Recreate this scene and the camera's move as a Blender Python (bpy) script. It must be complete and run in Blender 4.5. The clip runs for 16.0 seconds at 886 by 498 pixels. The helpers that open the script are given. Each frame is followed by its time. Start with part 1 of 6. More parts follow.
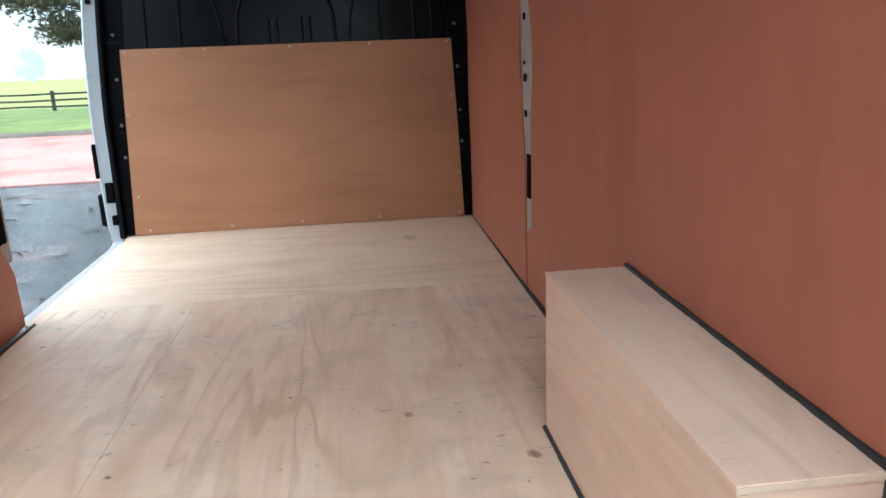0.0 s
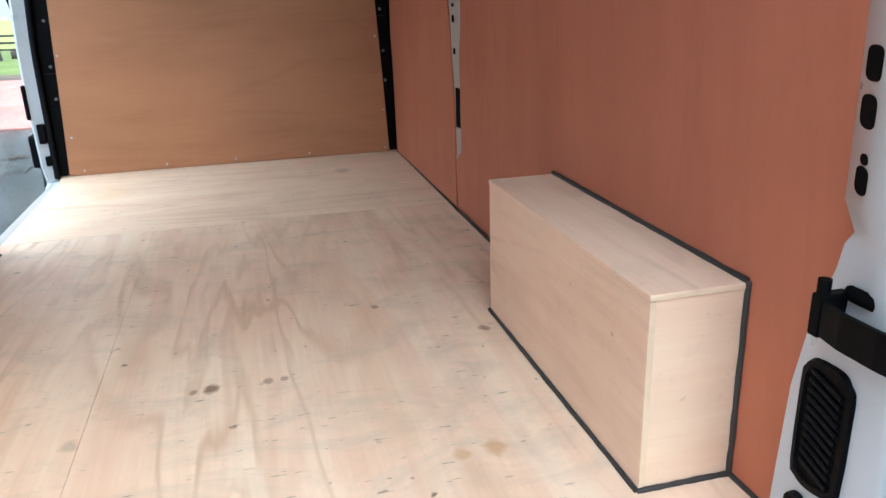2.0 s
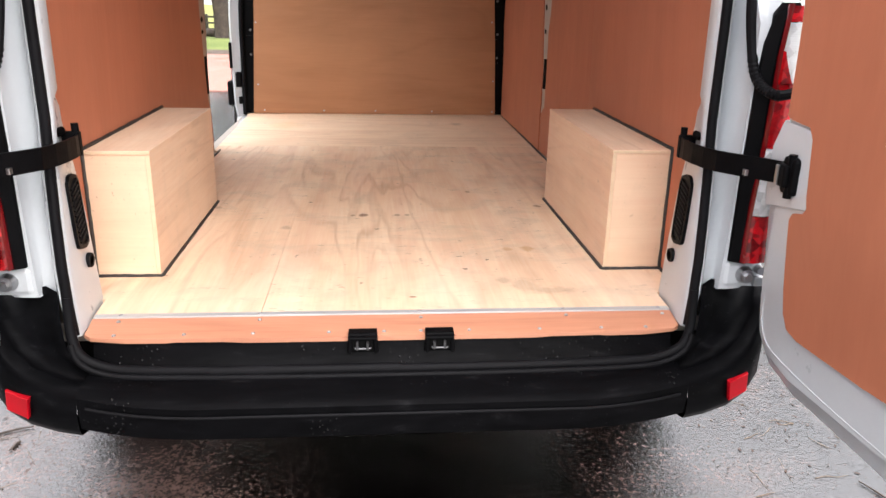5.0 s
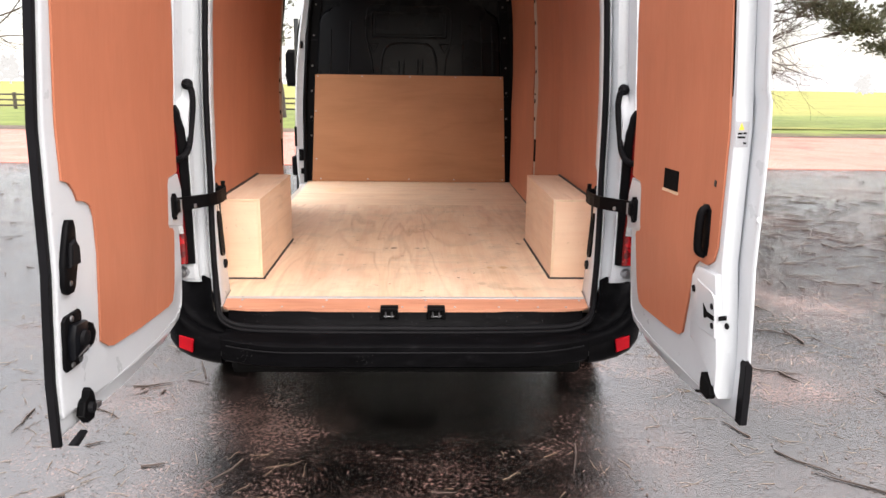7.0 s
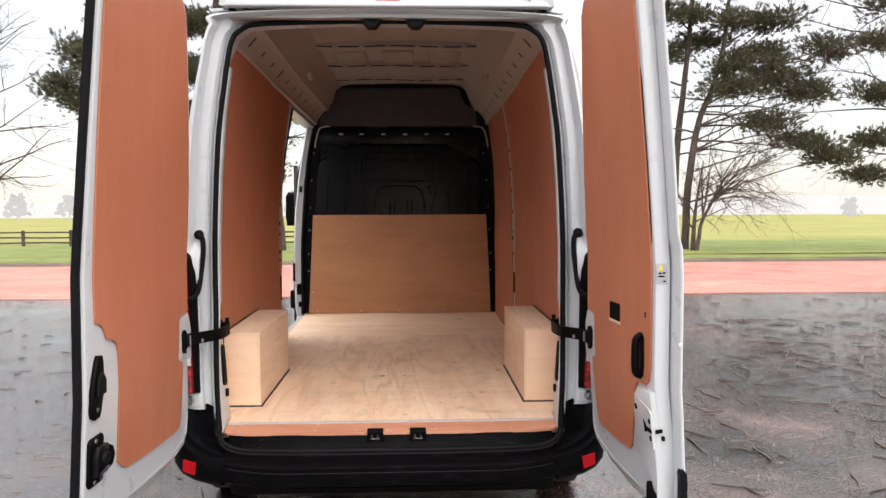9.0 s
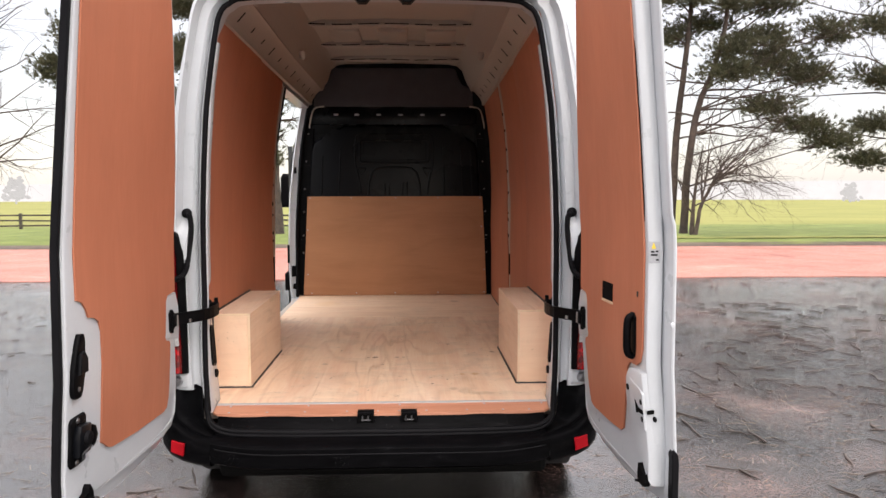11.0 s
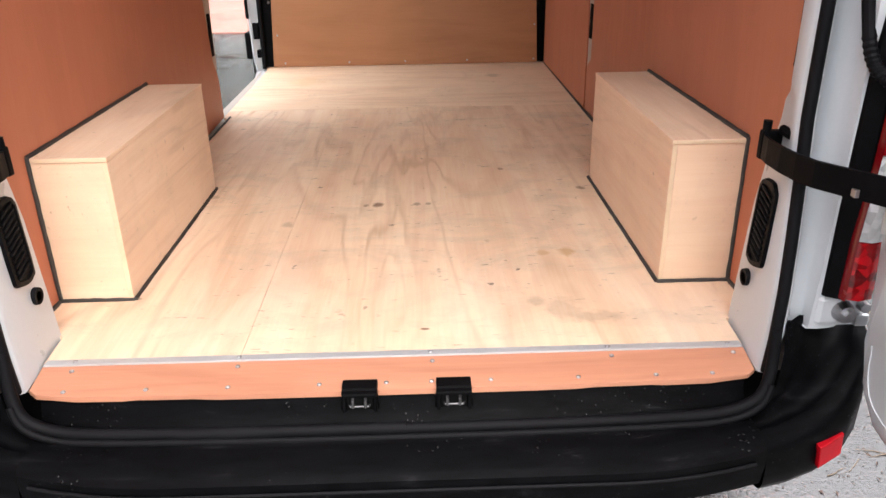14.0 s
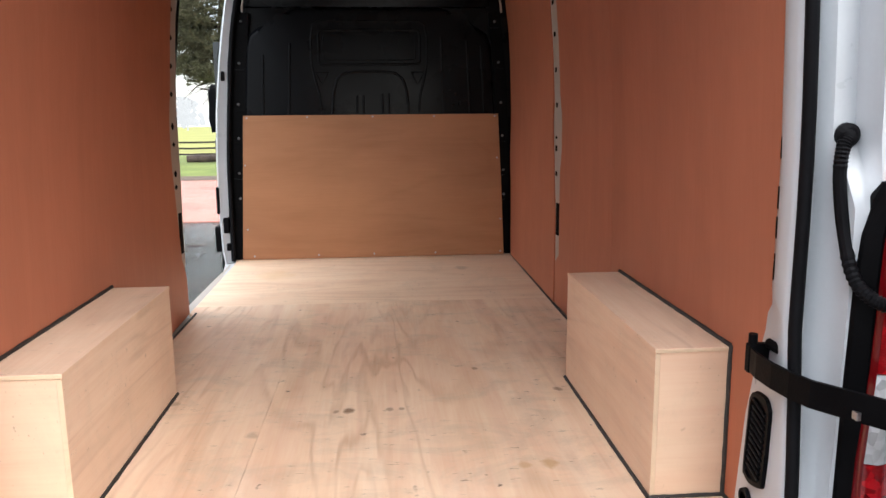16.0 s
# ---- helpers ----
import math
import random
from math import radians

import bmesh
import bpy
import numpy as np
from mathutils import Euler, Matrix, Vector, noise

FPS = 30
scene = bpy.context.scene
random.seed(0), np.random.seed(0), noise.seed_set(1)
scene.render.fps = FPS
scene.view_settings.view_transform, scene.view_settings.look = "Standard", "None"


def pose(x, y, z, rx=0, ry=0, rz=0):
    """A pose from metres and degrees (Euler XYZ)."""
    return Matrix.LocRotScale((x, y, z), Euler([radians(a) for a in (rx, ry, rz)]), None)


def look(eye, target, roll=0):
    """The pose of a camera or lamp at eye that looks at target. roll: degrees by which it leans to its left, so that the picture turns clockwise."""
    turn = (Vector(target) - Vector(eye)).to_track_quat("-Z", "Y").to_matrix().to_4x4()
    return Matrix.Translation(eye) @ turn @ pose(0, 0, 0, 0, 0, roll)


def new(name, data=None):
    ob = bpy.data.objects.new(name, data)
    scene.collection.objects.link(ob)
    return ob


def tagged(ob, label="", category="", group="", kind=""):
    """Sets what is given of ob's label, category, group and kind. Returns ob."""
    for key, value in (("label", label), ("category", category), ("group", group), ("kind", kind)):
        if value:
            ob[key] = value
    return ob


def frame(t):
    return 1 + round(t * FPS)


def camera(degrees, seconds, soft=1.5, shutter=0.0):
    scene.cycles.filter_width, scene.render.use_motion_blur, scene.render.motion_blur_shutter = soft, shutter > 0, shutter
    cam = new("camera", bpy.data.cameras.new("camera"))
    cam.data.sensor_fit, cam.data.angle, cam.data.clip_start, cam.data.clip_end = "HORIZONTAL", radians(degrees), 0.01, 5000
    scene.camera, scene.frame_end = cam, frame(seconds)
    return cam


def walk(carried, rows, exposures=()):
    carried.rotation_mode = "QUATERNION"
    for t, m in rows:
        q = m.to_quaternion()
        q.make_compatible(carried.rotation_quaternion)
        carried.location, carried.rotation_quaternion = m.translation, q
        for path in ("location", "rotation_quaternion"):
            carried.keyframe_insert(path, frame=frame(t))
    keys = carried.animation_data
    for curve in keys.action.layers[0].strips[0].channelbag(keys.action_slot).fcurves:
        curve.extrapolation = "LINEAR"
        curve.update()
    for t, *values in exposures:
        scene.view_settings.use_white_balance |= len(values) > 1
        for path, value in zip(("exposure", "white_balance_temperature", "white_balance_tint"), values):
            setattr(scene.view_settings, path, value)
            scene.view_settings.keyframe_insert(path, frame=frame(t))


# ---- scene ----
cam = camera(60.9, 16.0)
EXPOSURES = [(0, 1.18, 5250, -3), (1.0, 1.32, 5250, -3), (2.0, 1.28, 5300, -3), (3.5, 1.06, 5300, -4), (4.2, 1.08, 5900, 5), (5.2, 1.22, 6700, 12), (7.3, 1.0, 6900, 14), (8.5, 0.66, 6900, 13), (10.8, 0.6, 6900, 15), (12.0, 0.89, 7000, 15), (13.0, 1.05, 6900, 13), (14.5, 1.16, 6550, 11), (16, 1.02, 6300, 9)]
PATH = [
    (0, (0.278, -0.385, 1.419), (0.486, 1.538, 0.91), -2.2),
    (0.5, (0.278, -0.3, 1.405), (0.594, 1.607, 0.891), -4.0),
    (1, (0.264, -0.341, 1.406), (0.638, 1.543, 0.852), -2.2),
    (1.5, (0.185, -0.631, 1.406), (0.625, 1.22, 0.788), -1.9),
    (2, (0.072, -0.706, 1.42), (0.528, 1.13, 0.773), -1.8),
    (2.5, (-0.091, -0.751, 1.384), (0.341, 1.074, 0.69), -3.8),
    (3, (-0.2, -0.801, 1.388), (0.108, 1.04, 0.67), -4.0),
    (3.5, (-0.19, -0.911, 1.386), (0.006, 0.953, 0.688), 2.2),
    (4, (-0.127, -1.141, 1.384), (-0.01, 0.741, 0.716), 2.6),
    (4.5, (-0.115, -1.511, 1.375), (0.051, 0.374, 0.729), 0.9),
    (5, (-0.042, -1.864, 1.365), (0.138, 0.023, 0.729), 1.3),
    (5.2, (-0.016, -1.998, 1.375), (0.156, -0.106, 0.747), 1.4),
    (7.3, (0.057, -3.251, 1.523), (0.12, -1.294, 1.116), 0.5),
    (7.5, (0.101, -3.33, 1.538), (0.163, -1.365, 1.167), 0.3),
    (8, (0.121, -3.447, 1.571), (0.181, -1.464, 1.317), 0.3),
    (8.5, (0.105, -3.5, 1.584), (0.174, -1.507, 1.43), -0.2),
    (8.7, (0.107, -3.504, 1.584), (0.181, -1.509, 1.463), -0.3),
    (10.8, (0.138, -3.482, 1.571), (0.215, -1.488, 1.446), -0.1),
    (11, (0.147, -3.457, 1.558), (0.224, -1.465, 1.396), -0.1),
    (11.5, (0.114, -3.19, 1.494), (0.173, -1.217, 1.174), 0.1),
    (12, (0.051, -2.809, 1.458), (0.111, -0.865, 0.993), -0.7),
    (12.5, (0.043, -2.331, 1.404), (0.087, -0.468, 0.678), -0.7),
    (13, (-0.018, -1.955, 1.445), (0.047, -0.141, 0.604), -1.5),
    (13.5, (0.017, -1.654, 1.432), (0.087, 0.163, 0.601), -1.2),
    (14, (0.07, -1.429, 1.441), (0.116, 0.399, 0.632), -0.9),
    (14.5, (0.051, -1.362, 1.457), (0.09, 0.495, 0.715), -1.0),
    (15, (0.046, -1.343, 1.474), (0.099, 0.557, 0.853), -0.9),
    (15.5, (0.048, -1.345, 1.483), (0.148, 0.592, 0.994), -0.7),
    (16, (0.043, -1.344, 1.493), (0.195, 0.618, 1.135), -0.5),
]
walk(cam, [(t, look(eye, target, roll)) for t, eye, target, roll in PATH], EXPOSURES)

# ---- sky and sun: overcast ----
world = bpy.data.worlds.new("overcast_sky")
scene.world = world
world.use_nodes = True
wn, wl = world.node_tree.nodes, world.node_tree.links
wn.clear()
sky = wn.new("ShaderNodeTexSky")
sky.sky_type, sky.sun_disc = "NISHITA", False
sky.sun_elevation, sky.sun_rotation = radians(34), radians(158)
sky.dust_density, sky.air_density = 1.0, 1.0
clear = wn.new("ShaderNodeBackground")
clear.inputs["Strength"].default_value = 0.05
cloud = wn.new("ShaderNodeBackground")
cloud.inputs["Color"].default_value = (0.99, 0.98, 1.0, 1)
cloud.inputs["Strength"].default_value = 1.0
# an overcast sky is three times as bright overhead as at the horizon
where = wn.new("ShaderNodeTexCoord")
height = wn.new("ShaderNodeSeparateXYZ")
climb = wn.new("ShaderNodeMapRange")
climb.inputs["From Min"].default_value, climb.inputs["From Max"].default_value = 0.0, 1.0
climb.inputs["To Min"].default_value, climb.inputs["To Max"].default_value = 0.45, 3.35
wl.new(where.outputs["Generated"], height.inputs[0])
steep = wn.new("ShaderNodeMath")
steep.operation, steep.use_clamp = "POWER", True
steep.inputs[1].default_value = 2.1
wl.new(height.outputs["Z"], steep.inputs[0])
wl.new(steep.outputs[0], climb.inputs["Value"])
wl.new(climb.outputs["Result"], cloud.inputs["Strength"])
both = wn.new("ShaderNodeAddShader")
wout = wn.new("ShaderNodeOutputWorld")
wl.new(sky.outputs[0], clear.inputs["Color"])
wl.new(clear.outputs[0], both.inputs[0])
wl.new(cloud.outputs[0], both.inputs[1])
wl.new(both.outputs[0], wout.inputs["Surface"])

sun = new("sun", bpy.data.lights.new("sun", "SUN"))
sun.data.energy, sun.data.angle, sun.data.color = 1.3, radians(60), (1.0, 0.98, 0.95)
sun.matrix_world = look((2.2, -5.4, 3.9), (0, 0, 0))


# ---- materials ----
def nodes_of(name):
    m = bpy.data.materials.new(name)
    m.use_nodes = True
    t = m.node_tree
    return m, t, t.nodes["Principled BSDF"]


def node(t, kind, **values):
    n = t.nodes.new(kind)
    for key, value in values.items():
        n.inputs[key.replace("_", " ")].default_value = value
    return n


def ramp(t, fac, stops):
    n = t.nodes.new("ShaderNodeValToRGB")
    while len(n.color_ramp.elements) < len(stops):
        n.color_ramp.elements.new(0.5)
    for e, (at, c) in zip(n.color_ramp.elements, stops):
        e.position, e.color = at, (*c, 1) if len(c) == 3 else c
    t.links.new(fac, n.inputs["Fac"])
    return n.outputs["Color"]


def grey(v):
    return (v, v, v)


def coords(t, scale=(1, 1, 1), turn=(0, 0, 0), place=(0, 0, 0)):
    tc = t.nodes.new("ShaderNodeTexCoord")
    mp = node(t, "ShaderNodeMapping", Scale=scale, Rotation=turn, Location=place)
    t.links.new(tc.outputs["Object"], mp.inputs["Vector"])
    return mp.outputs["Vector"]


def noise_fac(t, vec, scale, detail=4.0, rough=0.55, distortion=0.0):
    n = node(t, "ShaderNodeTexNoise", Scale=scale, Detail=detail, Roughness=rough, Distortion=distortion)
    t.links.new(vec, n.inputs["Vector"])
    return n.outputs["Fac"]


def mix(t, fac, a, b, kind="MIX"):
    n = t.nodes.new("ShaderNodeMix")
    n.data_type, n.blend_type = "RGBA", kind
    for slot, v in ((0, fac), (6, a), (7, b)):
        if isinstance(v, (int, float)):
            n.inputs[slot].default_value = v if slot == 0 else (v, v, v, 1)
        elif isinstance(v, tuple):
            n.inputs[slot].default_value = (*v, 1)
        else:
            t.links.new(v, n.inputs[slot])
    return n.outputs[2]


def bump(t, b, height, strength, distance=0.002):
    n = node(t, "ShaderNodeBump", Strength=strength, Distance=distance)
    t.links.new(height, n.inputs["Height"])
    t.links.new(n.outputs["Normal"], b.inputs["Normal"])


def plain(name, color, rough, metal=0.0, vary=0.12, scale=9.0, relief=0.0, coat=0.0, relief_scale=220.0, spec=0.5):
    """A painted, moulded or metal surface with slight unevenness at two scales."""
    m, t, b = nodes_of(name)
    v = coords(t)
    big = noise_fac(t, v, scale, 5)
    fine = noise_fac(t, v, scale * 14, 3)
    dark = tuple(c * (1 - vary) for c in color)
    light = tuple(min(1, c * (1 + vary * 0.5)) for c in color)
    c = ramp(t, big, [(0.3, dark), (0.7, light)])
    c = mix(t, min(0.15, vary), c, fine, "OVERLAY")
    t.links.new(c, b.inputs["Base Color"])
    t.links.new(ramp(t, big, [(0.25, grey(max(0.03, rough - 0.08))), (0.75, grey(min(1, rough + 0.1)))]), b.inputs["Roughness"])
    b.inputs["Metallic"].default_value = metal
    b.inputs["Specular IOR Level"].default_value = spec
    b.inputs["Coat Weight"].default_value = coat
    b.inputs["Coat Roughness"].default_value = 0.08
    if relief:
        bump(t, b, noise_fac(t, v, relief_scale, 3), relief, 0.0015)
    return m


def plywood(name, pale, deep, grain_along="y", spots=(), figure=0.35, rough=0.55, fine_scale=1.0, gloss_vary=0.1, streaks=0.3, flame=1.0, specks=0.0, pore=0.5, spec=0.5):
    """Rotary-cut veneer: long wavy figure, fine pores along the grain, soft blotches and single knots."""
    m, t, b = nodes_of(name)
    turn = {"y": (0, 0, 0), "x": (0, 0, radians(90)), "z": (radians(90), 0, 0)}[grain_along]
    v = coords(t, (1, 1, 1), turn)
    stretch = node(t, "ShaderNodeMapping", Scale=(5.0, 0.75, 5.0))
    t.links.new(v, stretch.inputs["Vector"])
    body_n = noise_fac(t, stretch.outputs["Vector"], 1.1, 6, 0.6, 0.9)
    flame_map = node(t, "ShaderNodeMapping", Scale=(2.9 * flame, 0.36 * flame, 2.9 * flame))
    t.links.new(v, flame_map.inputs["Vector"])
    flame_n = noise_fac(t, flame_map.outputs["Vector"], 1.0, 3, 0.45, 0.7)
    rings = t.nodes.new("ShaderNodeMath")
    rings.operation = "MULTIPLY"
    rings.inputs[1].default_value = 62.0
    t.links.new(flame_n, rings.inputs[0])
    sine = t.nodes.new("ShaderNodeMath")
    sine.operation = "SINE"
    t.links.new(rings.outputs[0], sine.inputs[0])
    pores_map = node(t, "ShaderNodeMapping", Scale=(160 * fine_scale, 5 * fine_scale, 160 * fine_scale))
    t.links.new(v, pores_map.inputs["Vector"])
    pores = noise_fac(t, pores_map.outputs["Vector"], 1.0, 2, 0.5)
    blotch = noise_fac(t, v, 1.6, 4, 0.6, 0.4)
    veil = noise_fac(t, v, 2.3, 3, 0.6)
    lines = mix(t, 1.0, ramp(t, sine.outputs[0], [(0.0, grey(0)), (0.45, grey(0.16)), (0.8, grey(0.5)), (1.0, grey(0.8))]),
                ramp(t, veil, [(0.35, grey(0.12)), (0.65, grey(1.0))]), "MULTIPLY")
    c = ramp(t, body_n, [(0.25, deep), (0.62, pale)])
    c = mix(t, figure, pale, c)
    dark_line = tuple(x * y for x, y in zip(deep, (0.78, 0.74, 0.70)))
    fac = t.nodes.new("ShaderNodeMath")
    fac.operation = "MULTIPLY"
    fac.inputs[1].default_value = streaks
    t.links.new(lines, fac.inputs[0])
    c = mix(t, fac.outputs[0], c, dark_line)
    c = mix(t, 0.22, c, ramp(t, blotch, [(0.3, grey(0.3)), (0.7, grey(0.62))]), "OVERLAY")
    c = mix(t, 0.12 * pore, c, pores, "OVERLAY")
    if specks:
        tint_map = node(t, "ShaderNodeMapping", Scale=(9.0, 0.9, 9.0))
        t.links.new(v, tint_map.inputs["Vector"])
        tint = noise_fac(t, tint_map.outputs["Vector"], 1.0, 5, 0.62, 1.1)
        c = mix(t, ramp(t, tint, [(0.44, grey(0)), (0.66, grey(0.42 * specks))]), c, (0.70, 0.435, 0.30))
        pale_map = node(t, "ShaderNodeMapping", Scale=(6.0, 1.1, 6.0), Location=(4.1, 2.3, 0))
        t.links.new(v, pale_map.inputs["Vector"])
        c = mix(t, ramp(t, noise_fac(t, pale_map.outputs["Vector"], 1.0, 4, 0.6, 0.8), [(0.50, grey(0)), (0.70, grey(0.4 * specks))]), c, (0.84, 0.68, 0.53))
        haze_map = node(t, "ShaderNodeMapping", Scale=(1.0, 1.7, 1.0))
        t.links.new(v, haze_map.inputs["Vector"])
        haze = noise_fac(t, haze_map.outputs["Vector"], 3.6, 6, 0.72, 0.8)
        c = mix(t, ramp(t, haze, [(0.48, grey(0)), (0.70, grey(0.46 * specks))]), c, (0.50, 0.40, 0.29))
        scuff_map = node(t, "ShaderNodeMapping", Scale=(26, 110, 110), Rotation=(0, 0, 0.12))
        t.links.new(v, scuff_map.inputs["Vector"])
        scuff = noise_fac(t, scuff_map.outputs["Vector"], 1.0, 1, 0.4)
        c = mix(t, mix(t, 1.0, ramp(t, scuff, [(0.715, grey(0)), (0.75, grey(0.7 * specks))]), ramp(t, haze, [(0.45, grey(0)), (0.60, grey(1))]), "MULTIPLY"), c, (0.24, 0.16, 0.11))
        dots = noise_fac(t, v, 26, 2, 0.5)
        where = noise_fac(t, v, 3.1, 3, 0.6)
        f = mix(t, 1.0, ramp(t, dots, [(0.70, grey(0)), (0.77, grey(specks))]), ramp(t, where, [(0.45, grey(0)), (0.62, grey(1))]), "MULTIPLY")
        c = mix(t, f, c, (0.20, 0.13, 0.09))
    for (sx, sy, sz), radius, color, amount in spots:
        radius, amount = radius * 0.8, amount * 0.9
        geo = t.nodes.new("ShaderNodeNewGeometry")
        wob = node(t, "ShaderNodeTexNoise", Scale=24.0, Detail=3.0)
        t.links.new(geo.outputs["Position"], wob.inputs["Vector"])
        add = t.nodes.new("ShaderNodeVectorMath")
        add.operation = "MULTIPLY_ADD"
        add.inputs[1].default_value = (radius * 1.6,) * 3
        t.links.new(wob.outputs["Color"], add.inputs[0])
        t.links.new(geo.outputs["Position"], add.inputs[2])
        sub = t.nodes.new("ShaderNodeVectorMath")
        sub.operation = "SUBTRACT"
        sub.inputs[1].default_value = (sx + radius * 0.8, sy + radius * 0.8, sz + radius * 0.8)
        t.links.new(add.outputs[0], sub.inputs[0])
        flat = t.nodes.new("ShaderNodeVectorMath")
        flat.operation = "MULTIPLY"
        flat.inputs[1].default_value = (1.0 / radius, 0.8 / radius, 0.4 / radius) if grain_along == "x" or sy > 0.15 else (0.45 / radius, 1.0 / radius, 0.4 / radius)
        t.links.new(sub.outputs[0], flat.inputs[0])
        length = t.nodes.new("ShaderNodeVectorMath")
        length.operation = "LENGTH"
        t.links.new(flat.outputs[0], length.inputs[0])
        c = mix(t, ramp(t, length.outputs["Value"], [(0.45, grey(amount)), (0.95, grey(0))]), c, color)
    b.inputs["Specular IOR Level"].default_value = spec
    t.links.new(c, b.inputs["Base Color"])
    t.links.new(ramp(t, pores, [(0.3, grey(rough + gloss_vary)), (0.7, grey(rough - gloss_vary))]), b.inputs["Roughness"])
    bump(t, b, pores, 0.2 * pore, 0.001)
    return m


KNOT, STAIN, WATER = (0.17, 0.078, 0.030), (0.25, 0.155, 0.090), (0.52, 0.29, 0.12)
PALE, DEEP = (0.82, 0.62, 0.44), (0.68, 0.435, 0.272)
ply_floor = plywood("pale_plywood_floor", PALE, DEEP, "y", [
    ((-0.084, 0.943, 0.56), 0.028, KNOT, 0.95), ((-0.125, 0.935, 0.56), 0.016, KNOT, 0.7), ((0.045, 0.94, 0.56), 0.022, STAIN, 0.75),
    ((0.085, 0.94, 0.56), 0.016, STAIN, 0.7), ((0.47, 0.522, 0.56), 0.040, WATER, 0.8), ((0.40, 0.522, 0.56), 0.030, WATER, 0.65),
    ((0.619, 1.062, 0.56), 0.024, KNOT, 0.8), ((0.063, 0.104, 0.56), 0.008, KNOT, 1.0), ((0.40, 0.19, 0.56), 0.070, STAIN, 0.36), ((0.47, 0.14, 0.56), 0.050, STAIN, 0.4), ((0.34, 0.23, 0.56), 0.035, STAIN, 0.35),
    ((-0.66, 1.06, 0.56), 0.035, (0.36, 0.23, 0.14), 0.7), ((0.36, 1.30, 0.56), 0.02, KNOT, 0.7), ((-0.36, 0.78, 0.56), 0.03, STAIN, 0.45)], streaks=0.85, figure=0.8, specks=1.15)
ply_front = plywood("pale_plywood_cross_grain", PALE, DEEP, "x", [
    ((-0.60, 3.05, 0.56), 0.16, (0.66, 0.42, 0.16), 0.35), ((0.50, 3.12, 0.56), 0.06, STAIN, 0.4)], streaks=0.42, specks=0.55)
ply_box = plywood("pale_plywood_box", (0.77, 0.57, 0.41), (0.62, 0.42, 0.285), "y", figure=0.5, streaks=0.5, specks=0.5)
ply_box_end = plywood("pale_plywood_box_end", (0.77, 0.57, 0.40), (0.64, 0.44, 0.29), "x", figure=0.4, streaks=0.2, specks=0.6)
ply_edge = plywood("plywood_cut_edge", (0.72, 0.56, 0.38), (0.55, 0.40, 0.26), "y", figure=0.6, fine_scale=2)
ply_red = plywood("red_brown_plywood", (0.43, 0.154, 0.086), (0.35, 0.118, 0.064), "z", figure=0.55, rough=0.48, gloss_vary=0.03, streaks=0.10, pore=0.14, spec=0.22)
ply_brown = plywood("brown_plywood", (0.40, 0.183, 0.084), (0.32, 0.136, 0.060), "x", figure=0.7, rough=0.45, streaks=0.22, spec=0.35)
ply_sill = plywood("red_plywood_sill", (0.53, 0.245, 0.150), (0.34, 0.135, 0.080), "x", figure=0.95, rough=0.42, streaks=0.6)

white_paint = plain("white_van_paint", (0.475, 0.50, 0.52), 0.32, vary=0.03, coat=0.3)
inner_white = plain("off_white_inner_metal", (0.40, 0.355, 0.31), 0.45, vary=0.10, relief=0.05, relief_scale=60)
black_plastic = plain("black_bumper_plastic", (0.003, 0.003, 0.0035), 0.45, vary=0.4, scale=16, relief=0.3, spec=0.05)


def droplet_plastic(name):
    """Grained black plastic with scattered water droplets and rubbed streaks."""
    m, t, b = nodes_of(name)
    v = coords(t)
    drops = node(t, "ShaderNodeTexVoronoi", Scale=75.0, Randomness=1.0)
    t.links.new(v, drops.inputs["Vector"])
    where = noise_fac(t, v, 7.0, 4, 0.6)
    mask = mix(t, 1.0, ramp(t, drops.outputs["Distance"], [(0.06, grey(1)), (0.24, grey(0))]), ramp(t, where, [(0.54, grey(0)), (0.64, grey(1))]), "MULTIPLY")
    smear = node(t, "ShaderNodeMapping", Scale=(0.22, 1.0, 0.8))
    t.links.new(v, smear.inputs["Vector"])
    rub = noise_fac(t, smear.outputs["Vector"], 34.0, 5, 0.72, 0.6)
    t.links.new(ramp(t, rub, [(0.35, (0.0012, 0.0012, 0.0015)), (0.60, (0.0030, 0.0030, 0.0036)), (0.74, (0.012, 0.012, 0.013))]), b.inputs["Base Color"])
    t.links.new(mix(t, mask, ramp(t, rub, [(0.3, grey(0.50)), (0.7, grey(0.30))]), (0.06, 0.06, 0.06)), b.inputs["Roughness"])
    t.links.new(mix(t, mask, (0.035, 0.035, 0.035), (0.35, 0.35, 0.35)), b.inputs["Specular IOR Level"])
    grain = noise_fac(t, v, 320.0, 2)
    bump(t, b, mix(t, 0.88, grain, mask), 0.5, 0.003)
    return m


wet_plastic = droplet_plastic("black_bumper_plastic_with_droplets")
black_gloss = plain("black_moulded_bulkhead", (0.003, 0.0034, 0.0046), 0.26, vary=0.1, scale=3, relief=0.05, spec=0.12)
black_fabric = plain("dark_grey_lining", (0.052, 0.048, 0.054), 0.85, vary=0.25, relief=0.3)
rubber = plain("black_rubber", (0.006, 0.006, 0.007), 0.5, vary=0.25, relief=0.1, spec=0.07)
sealant = plain("black_sealant_bead", (0.030, 0.027, 0.025), 0.55, vary=0.3, relief=0.4)
dark_hole = plain("dark_cavity", (0.005, 0.005, 0.005), 0.8, vary=0.2, spec=0.04)
steel = plain("zinc_steel", (0.42, 0.42, 0.43), 0.32, metal=1.0, vary=0.1)
alu = plain("brushed_aluminium", (0.46, 0.47, 0.48), 0.42, metal=0.35, vary=0.08, relief=0.1)
